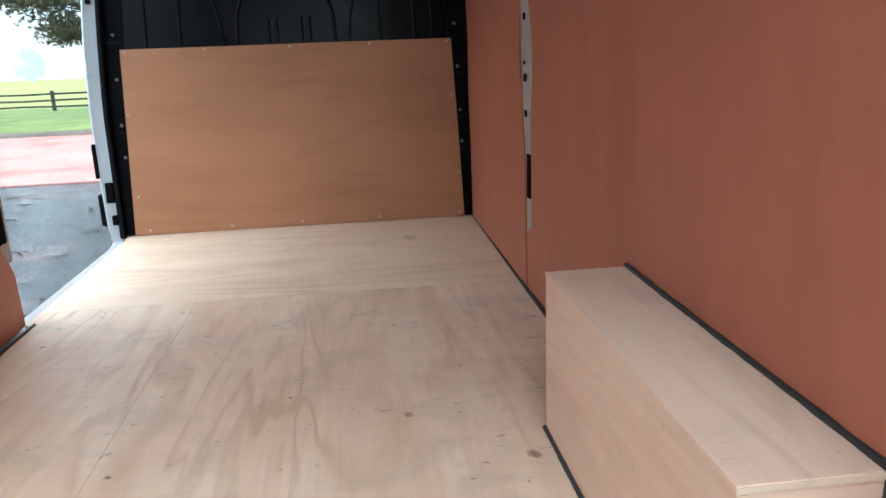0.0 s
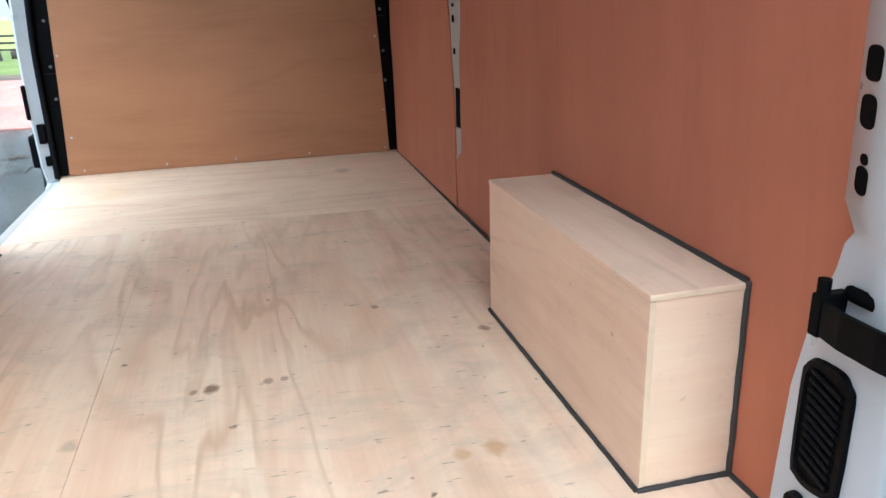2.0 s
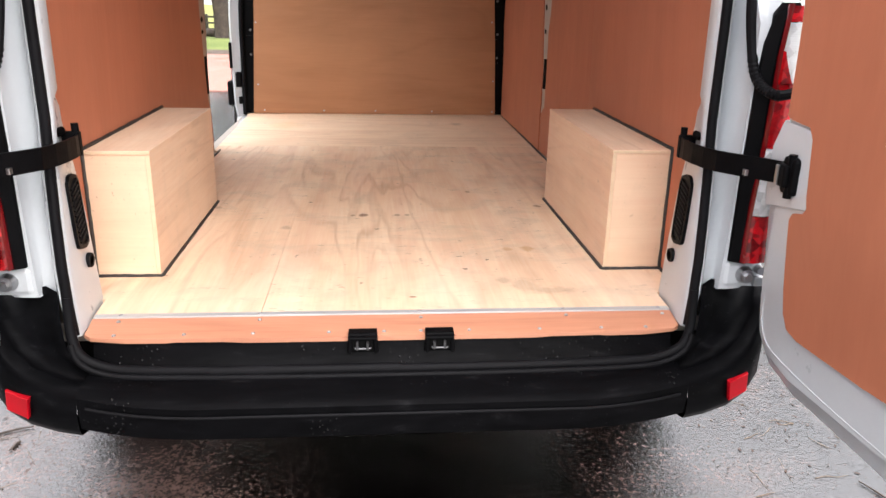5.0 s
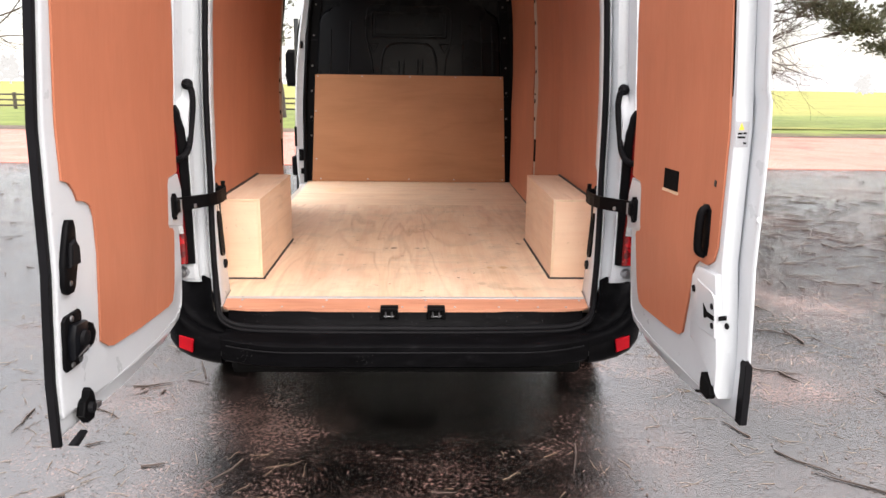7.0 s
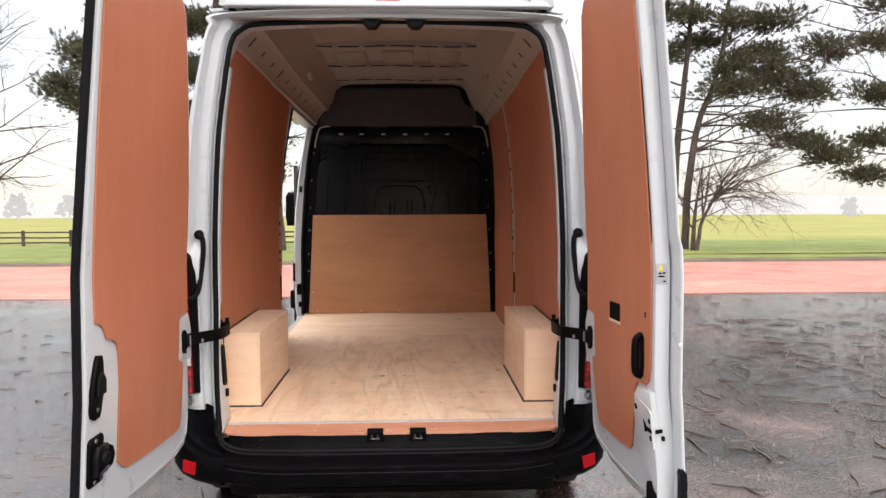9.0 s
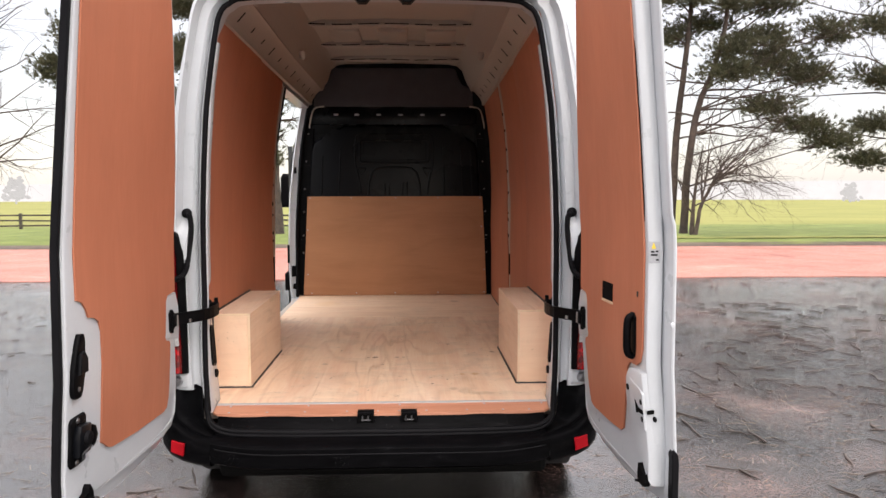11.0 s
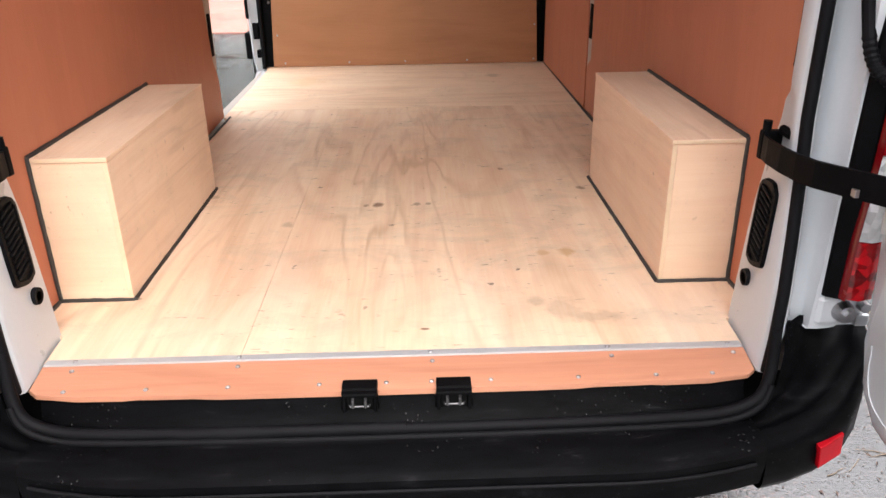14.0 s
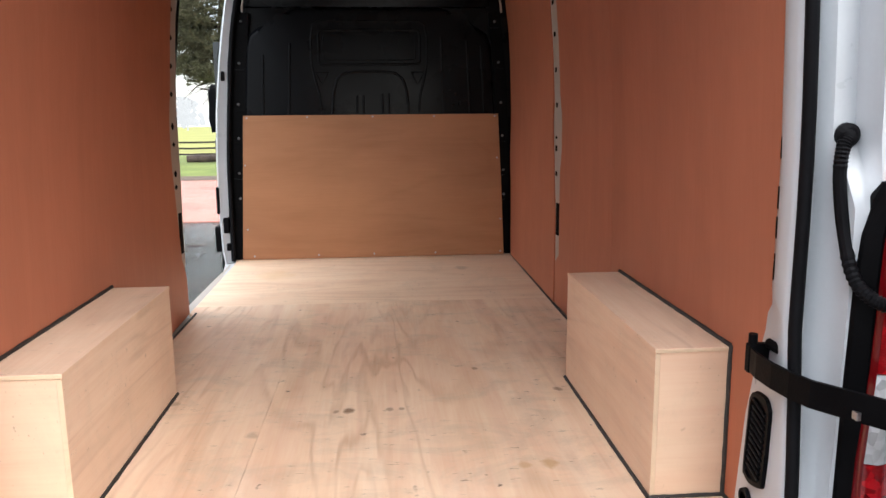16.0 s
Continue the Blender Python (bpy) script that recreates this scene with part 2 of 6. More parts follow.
silver_dull = plain("dull_zinc", (0.16, 0.16, 0.165), 0.4, metal=0.8, vary=0.2)
asphalt_black = plain("tyre_rubber", (0.018, 0.018, 0.019), 0.75, vary=0.3, relief=0.4)
yellow = plain("yellow_sticker", (0.75, 0.52, 0.05), 0.5)
silver = plain("pale_sticker", (0.36, 0.37, 0.39), 0.45)


def lens_plastic(name, color, low, coat=0.3):
    """Lamp lens over a faceted reflector: small bright facets and fine ribs."""
    m, t, b = nodes_of(name)
    v = coords(t)
    cells = node(t, "ShaderNodeTexVoronoi", Scale=58.0)
    t.links.new(v, cells.inputs["Vector"])
    flute = node(t, "ShaderNodeTexWave", Scale=60.0, Distortion=0.8)
    flute.bands_direction = "Z"
    t.links.new(v, flute.inputs["Vector"])
    broad = noise_fac(t, v, 26.0, 3, 0.6)
    c = ramp(t, mix(t, 0.5, cells.outputs["Color"], broad), [(0.25, tuple(x * low for x in color)), (0.5, tuple(x * (low + 1) / 2 for x in color)), (0.75, color)])
    t.links.new(c, b.inputs["Base Color"])
    b.inputs["Roughness"].default_value = 0.2
    b.inputs["Specular IOR Level"].default_value = 0.35
    b.inputs["Coat Weight"].default_value = coat
    b.inputs["Coat Roughness"].default_value = 0.05
    bump(t, b, mix(t, 0.2, cells.outputs["Distance"], flute.outputs["Fac"]), 0.4, 0.0025)
    return m


red_lens = lens_plastic("red_lamp_lens", (0.60, 0.006, 0.012), 0.12)
dark_red = plain("dark_red_lamp_rim", (0.13, 0.002, 0.004), 0.2, vary=0.2, coat=0.3)
reflector_red = plain("red_reflector_plastic", (0.40, 0.003, 0.010), 0.4, vary=0.2, spec=0.15, relief=0.2)
clear_lens = lens_plastic("clear_lamp_lens", (0.74, 0.75, 0.75), 0.5)


def window_glass(name):
    m, t, b = nodes_of(name)
    b.inputs["Base Color"].default_value = (0.02, 0.025, 0.03, 1)
    b.inputs["Roughness"].default_value = 0.05
    return m


dark_glass = window_glass("dark_cab_glass")


def wet_ground(name, dark, light, patchy, wet_low, wet_high, coat):
    """Asphalt under a film of water: stones, damp patches, puddles where the film lies smooth."""
    m, t, b = nodes_of(name)
    v = coords(t, place=(3.7, 1.9, 0))
    grain = noise_fac(t, v, 60, 4, 0.75)
    stones = node(t, "ShaderNodeTexVoronoi", Scale=85.0)
    t.links.new(v, stones.inputs["Vector"])
    patch = noise_fac(t, v, 0.75, 9, 0.68)
    patch_2 = noise_fac(t, v, 0.3, 7, 0.65)
    c = ramp(t, grain, [(0.32, dark), (0.68, light)])
    c = mix(t, 0.45, c, ramp(t, stones.outputs["Color"], [(0.2, grey(0)), (0.8, grey(1))]), "SOFT_LIGHT")
    c = mix(t, ramp(t, mix(t, 0.45, patch, grain), [(0.50, grey(0)), (0.60, grey(0.9))]), c, mix(t, ramp(t, patch_2, [(0.43, grey(1)), (0.53, grey(0))]), tuple(q * 0.8 for q in patchy), tuple(q * 2.2 for q in patchy)))
    t.links.new(c, b.inputs["Base Color"])
    pud = mix(t, 0.5, patch, patch_2)
    t.links.new(ramp(t, pud, [(0.36, grey(wet_low)), (0.60, grey(wet_high))]), b.inputs["Roughness"])
    b.inputs["Specular IOR Level"].default_value = 0.02
    b.inputs["Coat Weight"].default_value = coat
    b.inputs["Coat IOR"].default_value = 2.15
    t.links.new(ramp(t, mix(t, 0.45, patch, grain), [(0.52, grey(coat)), (0.62, grey(coat * 0.7))]), b.inputs["Coat Weight"])
    t.links.new(ramp(t, pud, [(0.34, grey(0.03)), (0.44, grey(0.06)), (0.62, grey(0.10))]), b.inputs["Coat Roughness"])
    n = node(t, "ShaderNodeBump", Distance=0.0038)
    t.links.new(ramp(t, pud, [(0.34, grey(0.12)), (0.46, grey(1.0))]), n.inputs["Strength"])
    t.links.new(mix(t, 0.5, mix(t, 0.5, stones.outputs["Distance"], noise_fac(t, v, 200, 4, 0.8)), noise_fac(t, v, 26, 5, 0.75)), n.inputs["Height"])
    t.links.new(n.outputs["Normal"], b.inputs["Normal"])
    t.links.new(n.outputs["Normal"], b.inputs["Coat Normal"])
    return m


wet_asphalt = wet_ground("wet_asphalt", (0.0006, 0.0005, 0.0005), (0.0030, 0.0024, 0.0022), (0.092, 0.058, 0.050), 0.3, 0.6, 1.0)
red_asphalt = wet_ground("wet_red_asphalt", (0.28, 0.125, 0.10), (0.45, 0.225, 0.185), (0.30, 0.125, 0.10), 0.5, 0.8, 0.16)


def earthy(name, a, c2, scale, rough=0.9, fine=40):
    m, t, b = nodes_of(name)
    v = coords(t)
    big = noise_fac(t, v, scale, 5, 0.6)
    small = noise_fac(t, v, fine, 4, 0.7)
    c = ramp(t, big, [(0.3, a), (0.7, c2)])
    c = mix(t, 0.4, c, small, "OVERLAY")
    t.links.new(c, b.inputs["Base Color"])
    b.inputs["Roughness"].default_value = rough
    bump(t, b, small, 0.5, 0.02)
    return m


field_grass = earthy("winter_field_grass", (0.140, 0.146, 0.024), (0.215, 0.212, 0.050), 0.12, 0.95, 3)
verge_grass = earthy("verge_grass", (0.085, 0.12, 0.020), (0.165, 0.20, 0.045), 0.9, 0.95, 14)
soil = earthy("wet_soil", (0.05, 0.035, 0.025), (0.11, 0.075, 0.055), 2.0, 0.7, 30)
bark = earthy("pine_bark", (0.030, 0.023, 0.020), (0.080, 0.058, 0.046), 5.0, 0.9, 40)
twig_bark = earthy("dark_twig_bark", (0.035, 0.026, 0.022), (0.085, 0.06, 0.048), 6.0, 0.8, 60)
needles = earthy("pine_needles", (0.045, 0.050, 0.025), (0.095, 0.096, 0.050), 1.5, 0.7, 20)
litter = earthy("leaf_litter", (0.030, 0.019, 0.014), (0.115, 0.066, 0.050), 3.0, 0.75, 60)
straw = earthy("dead_pine_needles", (0.10, 0.065, 0.040), (0.26, 0.19, 0.13), 5.0, 0.6, 60)
fence_wood = earthy("weathered_fence_wood", (0.035, 0.030, 0.026), (0.09, 0.078, 0.066), 4.0, 0.85, 40)


# ---- mesh helpers ----
F = 0.56


def thing(name, label, category, group="", kind="", at=(0, 0, 0)):
    ob = new(name)
    ob.location = at
    ob.empty_display_size = 0.1
    return tagged(ob, label, category, group, kind)


def mesh_of(name, bm, material, smooth=None):
    bmesh.ops.recalc_face_normals(bm, faces=bm.faces)
    me = bpy.data.meshes.new(name)
    bm.to_mesh(me)
    bm.free()
    me.materials.append(material)
    if smooth is not None:
        me.polygons.foreach_set("use_smooth", [True] * len(me.polygons))
        me.set_sharp_from_angle(angle=radians(smooth))
    return me


def part(name, bm, material, parent, label="", smooth=None):
    ob = new(name, mesh_of(name, bm, material, smooth))
    if parent is not None:
        ob.parent = parent
        if parent.type == "EMPTY":
            ob.matrix_parent_inverse = Matrix.Translation(-parent.location)
    if label:
        ob["label"] = label
    return ob


def single(name, bm, material, label, category, group="", kind="", smooth=None):
    return tagged(part(name, bm, material, None, smooth=smooth), label, category, group, kind)


def box(bm, x0, x1, y0, y1, z0, z1, bevel=0.0):
    vs = [bm.verts.new((x, y, z)) for x in (x0, x1) for y in (y0, y1) for z in (z0, z1)]
    fs = [bm.faces.new([vs[i] for i in q]) for q in ((0, 1, 3, 2), (4, 6, 7, 5), (0, 4, 5, 1), (2, 3, 7, 6), (0, 2, 6, 4), (1, 5, 7, 3))]
    if bevel:
        es = list({e for f in fs for e in f.edges})
        bmesh.ops.bevel(bm, geom=es, offset=bevel, segments=2, profile=0.5, affect="EDGES")
    return bm


def prism(bm, pts, axis, a, b, bevel=0.0, segments=2, side_only=None):
    """A slab with the outline pts (in the other two axes, in order) from a to b along axis."""
    def at(p, q):
        r = list(p)
        r.insert("xyz".index(axis), q)
        return r
    lo = [bm.verts.new(at(p, a)) for p in pts]
    hi = [bm.verts.new(at(p, b)) for p in pts]
    n = len(pts)
    fs = [bm.faces.new(lo), bm.faces.new(hi[::-1])]
    fs += [bm.faces.new((lo[i], hi[i], hi[(i + 1) % n], lo[(i + 1) % n])) for i in range(n)]
    if bevel:
        caps = {"lo": fs[:1], "hi": fs[1:2], None: fs[:2]}[side_only]
        es = list({e for f in caps for e in f.edges})
        bmesh.ops.bevel(bm, geom=es, offset=bevel, segments=segments, profile=0.5, affect="EDGES")
    return bm


def cyl(bm, p0, p1, r0, r1=None, seg=12, caps=True):
    return tube(bm, [p0, p1], [r0, r0 if r1 is None else r1], seg, caps)


def tube(bm, pts, r, seg=8, caps=True):
    """A round tube along pts; r is one radius or one for each point."""
    pts = [Vector(p) for p in pts]
    rs = [r] * len(pts) if isinstance(r, (int, float)) else r
    rings, side = [], None
    for i, p in enumerate(pts):
        d = (pts[min(i + 1, len(pts) - 1)] - pts[max(i - 1, 0)]).normalized()
        if side is None:
            side = d.orthogonal().normalized()
        side = (side - d * side.dot(d)).normalized()
        up = d.cross(side)
        rings.append([bm.verts.new(p + (side * math.cos(2 * math.pi * k / seg) + up * math.sin(2 * math.pi * k / seg)) * rs[i]) for k in range(seg)])
    for a, b in zip(rings, rings[1:]):
        for k in range(seg):
            bm.faces.new((a[k], a[(k + 1) % seg], b[(k + 1) % seg], b[k]))
    if caps:
        bm.faces.new(rings[0][::-1])
        bm.faces.new(rings[-1])
    return bm


def loft(bm, rows, thick=None):
    """Quads between rows of points. thick: a vector by which a second skin is set off, closed round the rim."""
    def skin(off):
        return [[bm.verts.new(Vector(p) + off) for p in row] for row in rows]
    a = skin(Vector((0, 0, 0)))
    for g, h in zip(a, a[1:]):
        for i in range(len(g) - 1):
            bm.faces.new((g[i], g[i + 1], h[i + 1], h[i]))
    if thick is not None:
        b = skin(Vector(thick))
        for g, h in zip(b, b[1:]):
            for i in range(len(g) - 1):
                bm.faces.new((g[i], h[i], h[i + 1], g[i + 1]))
        rim = a[0] + [r[-1] for r in a[1:]] + a[-1][-2::-1] + [r[0] for r in a[-2:0:-1]]
        rim_b = b[0] + [r[-1] for r in b[1:]] + b[-1][-2::-1] + [r[0] for r in b[-2:0:-1]]
        n = len(rim)
        for i in range(n):
            bm.faces.new((rim[i], rim[(i + 1) % n], rim_b[(i + 1) % n], rim_b[i]))
    return bm


def mapped(bm, fn):
    for v in bm.verts:
        v.co = fn(v.co)
    return bm


def lerp(a, b, k):
    return a + (b - a) * k


def along(table, z):
    """Straight interpolation in a table of (z, value)."""
    for (z0, v0), (z1, v1) in zip(table, table[1:]):
        if z <= z1:
            return lerp(v0, v1, max(0.0, (z - z0) / (z1 - z0)))
    return table[-1][1]


def B():
    return bmesh.new()


# ---- ground ----
bm = B()
xs = [-600, -120, -40, -15, -6, 0, 6, 15, 40, 120, 600]
ys = [-600, -120, -40, -12, -4, 0, 4, 9.6, 16.9]
loft(bm, [[(x, y, 0.0) for x in xs] for y in ys])
ys2 = [16.9, 22, 30, 60, 100, 160, 300, 700]
zs2 = [0.0, -0.25, -0.5, -1.2, -2.0, -2.8, -5.2, -10.0]
loft(bm, [[(x, y, z) for x in xs] for y, z in zip(ys2, zs2)])
bmesh.ops.remove_doubles(bm, verts=bm.verts, dist=0.001)
ground = single("ground", bm, wet_asphalt, "wet grey asphalt car park with puddles and leaf litter", "ground", kind="structure")

bm = B()
loft(bm, [[(x, y + 0.05 * math.sin(x * 1.3), 0.012) for x in np.linspace(-90, 90, 61)] for y in (9.32, 12, 14.2, 16.4)], (0, 0, -0.03))
road = single("road", bm, red_asphalt, "wet red-surfaced road crossing beyond the car park", "road", kind="structure")

bm = B()
rows = []
for y, z in ((16.15, 0.0), (16.25, 0.06), (16.8, 0.075), (18.2, 0.10), (20.0, 0.11), (23.0, 0.05), (28.0, -0.02)):
    rows.append([(x, y + 0.06 * noise.noise((x * 0.7, y, 0)), z + 0.03 * noise.noise((x * 0.5, y * 0.8, 3))) for x in np.linspace(-90, 90, 121)])
loft(bm, rows)
verge = single("verge", bm, verge_grass, "damp green grass verge beside the red road", "verge", kind="structure", smooth=60)
bm = B()
loft(bm, [[(x, y + 0.08 * noise.noise((x * 0.9, y, 7)), z) for x in np.linspace(-90, 90, 181)] for y, z in ((16.02, 0.014), (16.14, 0.05), (16.45, 0.085))])
edge_soil = single("soil_edge", bm, soil, "dark wet soil edge along the road", "soil", kind="structure")
bm = B()
rows = []
for y, z in ((24.0, 0.0), (40, -0.28), (60, -0.70), (100, -1.42), (160, -2.1), (300, -4.4), (700, -8.9)):
    near = y < 25
    rows.append([(x, 17.75 if near and x > 4 else y, 0.115 if near and x > 4 else z + 0.1 * noise.noise((x * 0.02, y * 0.02, 5)))
                 for x in [*np.linspace(-500, -20, 20), -8, 0, 4, 4.3, 8, 14, *np.linspace(20, 500, 20)]])
loft(bm, rows)
field = single("field", bm, field_grass, "wide yellow-green winter grass field", "field", kind="structure", smooth=60)

# ---- van: body ----
van = thing("panel_van", "white high-roof panel van with open rear doors and black bumper", "van")

APERTURE = [(0.778, 0.56), (0.793, 0.85), (0.799, 1.2), (0.794, 1.5), (0.774, 1.85), (0.757, 2.0), (0.740, 2.12), (0.724, 2.22), (0.702, 2.315), (0.660, 2.362), (0.55, 2.391), (0.0, 2.403)]
CORNER = [(0.925, 0.56), (0.93, 0.85), (0.93, 1.2), (0.92, 1.5), (0.90, 1.85), (0.88, 2.0), (0.86, 2.12), (0.84, 2.22), (0.825, 2.30), (0.80, 2.375), (0.74, 2.43), (0.0, 2.455)]
FLANK = [(1.02, 0.56), (1.035, 0.85), (1.035, 1.2), (1.02, 1.5), (0.985, 1.85), (0.965, 2.0), (0.94, 2.12), (0.915, 2.22), (0.89, 2.30), (0.85, 2.40), (0.77, 2.47), (0.0, 2.50)]


def hoop(a, b, k, y, grow=0.0):
    half = [(lerp(p[0], q[0], k), lerp(p[1], q[1], k)) for p, q in zip(a, b)]
    pts = [(x + (grow if x > 0 else 0), y, z) for x, z in half] + [(-x - grow, y, z) for x, z in half[-2::-1]]
    return pts


def set_in(z):
    """How far the door seal stands ahead of the bumper line, growing above the sill."""
    return 0.062 * min(1.0, max(0.0, (z - 0.68) / 0.42))


def fine(pts, n=3):
    """The same line with n points for each, rounded."""
    out = []
    p = [Vector(q) for q in pts]
    for i in range(len(p) - 1):
        a, b, c, d = p[max(i - 1, 0)], p[i], p[i + 1], p[min(i + 2, len(p) - 1)]
        for k in range(n):
            s = k / n
            out.append(0.5 * ((2 * b) + (c - a) * s + (2 * a - 5 * b + 4 * c - d) * s * s + (3 * b - a - 3 * c + d) * s ** 3))
    out.append(p[-1])
    return [tuple(v) for v in out]


bm = B()
def frame_depth(k, y, z):
    """The frame stands forward beside the lamps and lies deep along the seal and above the lamps."""
    if y > 0:
        y = lerp(-0.066, y, min(1.0, max(0.0, (z - 2.2) / 0.1)))
    deep = y + set_in(z) * min(1.0, max(0.0, (0.42 - k) / 0.2))
    high = min(1.0, max(0.0, (z - 1.34) / 0.08))
    high *= min(1.0, max(0.0, (k - 0.2) / 0.1)) * min(1.0, max(0.0, (0.84 - k) / 0.12))
    return lerp(deep, max(deep, -0.052 + 0.012 * k), high)


loft(bm, [[(x, frame_depth(k, yy, z), max(z, 0.56 + min(0.10, 0.5 * max(0, k)))) for x, yy, z in fine(hoop(APERTURE, CORNER, k, y), 5)]
          for k, y in ((0.04, 0.02), (-0.04, -0.07), (-0.05, -0.096), (0.05, -0.104), (0.11, -0.110), (0.15, -0.102), (0.22, -0.072), (0.30, -0.076), (0.36, -0.080), (0.405, -0.084), (0.425, -0.112),
                       (0.56, -0.114), (0.70, -0.112), (0.82, -0.108), (0.92, -0.095), (0.985, -0.06), (1.0, -0.03))])
part("rear_frame", bm, white_paint, van, "white painted rear door frame", 40)

bm = B()
tube(bm, [(x, y + set_in(z), z) for x, y, z in fine(hoop(APERTURE, CORNER, -0.02, -0.113))], 0.0125, 8)
bm2_pts = fine([(0.780, -0.113, 0.66), (0.780, -0.118, 0.61), (0.775, -0.130, 0.56), (0.755, -0.141, 0.515), (0.70, -0.142, 0.485), (0.60, -0.143, 0.474), (0.3, -0.143, 0.468), (0, -0.143, 0.467),
                (-0.3, -0.143, 0.468), (-0.60, -0.143, 0.474), (-0.70, -0.142, 0.485), (-0.755, -0.141, 0.515), (-0.775, -0.130, 0.56), (-0.780, -0.118, 0.61), (-0.780, -0.113, 0.66)])
tube(bm, bm2_pts, 0.013, 8)
tube(bm, [(x, y - 0.014, z - 0.012) for x, y, z in bm2_pts[6:-6]], 0.008, 8)
tube(bm, [(x, -0.1435, 0.4685) for x in np.linspace(-0.45, 0.019, 8)], 0.0148, 8)
part("door_seal", bm, rubber, van, "black rubber door seal", 60)

# flanks: outer skin, with the sliding-door opening at the kerb side
FRONT = 3.62


def flank_rows(ys, side, z_lo=0.0, z_hi=9.0):
    prof = [(x, z) for x, z in [(0.99, 0.36), *FLANK[:11]] if z_lo <= z <= z_hi]
    return [[(side * x, y, z) for x, z in prof] for y in ys]


bm = B()
loft(bm, [[(side_x, y, z) for side_x, z in zip([lerp(c[0], f[0], k) for c, f in zip(CORNER, FLANK)][:11], [lerp(c[1], f[1], k) for c, f in zip(CORNER, FLANK)][:11])] for k, y in ((0, -0.03), (0.5, 0.05), (0.85, 0.18), (1, 0.38))])
loft(bm, flank_rows((0.38, 1.2, 2.2, 2.9, FRONT), 1))
loft(bm, [[(0.99, -0.03, 0.36), (0.99, 0.38, 0.36)], [(0.935, -0.03, 0.56), (1.02, 0.38, 0.56)]])
part("side_panel", bm, white_paint, van, smooth=50)
bm = B()
loft(bm, [[(-side_x, y, z) for side_x, z in zip([lerp(c[0], f[0], k) for c, f in zip(CORNER, FLANK)][:11], [lerp(c[1], f[1], k) for c, f in zip(CORNER, FLANK)][:11])] for k, y in ((0, -0.03), (0.5, 0.05), (0.85, 0.18), (1, 0.38))])
loft(bm, flank_rows((0.38, 1.2, 2.215), -1))
loft(bm, flank_rows((2.18, 3.50), -1, 2.29))
loft(bm, [[(-0.99, -0.03, 0.36), (-0.99, 0.38, 0.36)], [(-0.935, -0.03, 0.56), (-1.02, 0.38, 0.56)]])
loft(bm, [[(-0.88, y, 0.548), (-x, y, 0.545), (-x - 0.012, y, 0.53), (-x - 0.016, y, 0.36)] for y, x in ((2.18, 0.920), (3.0, 0.926), (3.35, 0.955), (3.55, 0.985))])
# returns of the opening: rear post and head
loft(bm, [[(-lerp(0.915, 1.03, k), 2.19, 0.56), (-lerp(0.915, 1.035, k), 2.19, 1.2), (-lerp(0.89, 1.0, k), 2.19, 1.75), (-lerp(0.80, 0.89, k), 2.19, 2.30)] for k in (0, 0.5, 1)], (0, 0.024, 0))
loft(bm, [[(-0.80, 2.15, 2.30), (-0.80, 3.52, 2.28)], [(-0.89, 2.15, 2.295), (-0.89, 3.52, 2.275)]], (0, 0, 0.05))
part("side_panel", bm, white_paint, van, smooth=50)

# front post of the opening, with latch recesses and the cab door behind it
post = B()
prof = [(0.56, 0.935, 0.988), (0.62, 0.935, 0.998), (0.9, 0.933, 1.005), (1.2, 0.922, 1.003), (1.5, 0.917, 0.988), (1.8, 0.900, 0.955), (2.0, 0.868, 0.925), (2.2, 0.828, 0.89), (2.31, 0.795, 0.865)]
prof = [(0.50, 0.93, 0.98)] + prof
loft(post, [[(-a, 3.505, z), (-(a + b) / 2, 3.49, z), (-b + 0.015, 3.475, z), (-b, 3.50, z), (-b - 0.02, 3.62, z)] for z, a, b in prof])
post_ob = part("door_post", post, white_paint, van, "white painted door post", 50)
for z0, z1, xa, xb, yy in ((0.745, 0.845, 0.942, 0.978, 3.474), (0.63, 0.68, 0.940, 0.966, 3.476), (0.87, 1.04, 0.992, 1.012, 3.470), (1.69, 1.75, 0.920, 0.945, 3.480)):
    part("latch_recess", box(B(), -xb, -xa, yy, yy + 0.03, z0, z1, 0.006), black_plastic, post_ob, "black latch recess")
bm = B()
tube(bm, [(-along([(0.56, 0.93), (1.2, 0.925), (1.5, 0.905), (1.8, 0.88), (2.0, 0.86), (2.3, 0.80)], z), 3.495, z) for z in np.linspace(0.56, 2.3, 16)], 0.014, 8)
part("door_seal", bm, rubber, van, "black rubber side door seal", 60)
bm = B()
tube(bm, [(-along([(0.56, 0.925), (1.2, 0.925), (1.5, 0.91), (1.8, 0.875), (2.0, 0.85), (2.32, 0.79)], z) - 0.004, 2.222, z) for z in np.linspace(0.56, 2.3, 16)], 0.012, 8)
part("door_seal", bm, rubber, van, "black rubber side door seal", 60)
bm = box(B(), -1.062, -1.015, 3.60, 3.74, 0.60, 0.77, 0.012)
part("door_handle", bm, black_plastic, van, "black outer handle of the cab door")
mirror = B()
prism(mirror, [(-1.205, 1.36), (-1.215, 1.46), (-1.215, 1.66), (-1.19, 1.705), (-1.09, 1.705), (-1.07, 1.67), (-1.07, 1.40), (-1.09, 1.36)], "y", 4.32, 4.46, 0.03)
box(mirror, -1.12, -0.98, 4.36, 4.42, 1.46, 1.54, 0.01)
part("wing_mirror", mirror, black_plastic, van, "black wing mirror")

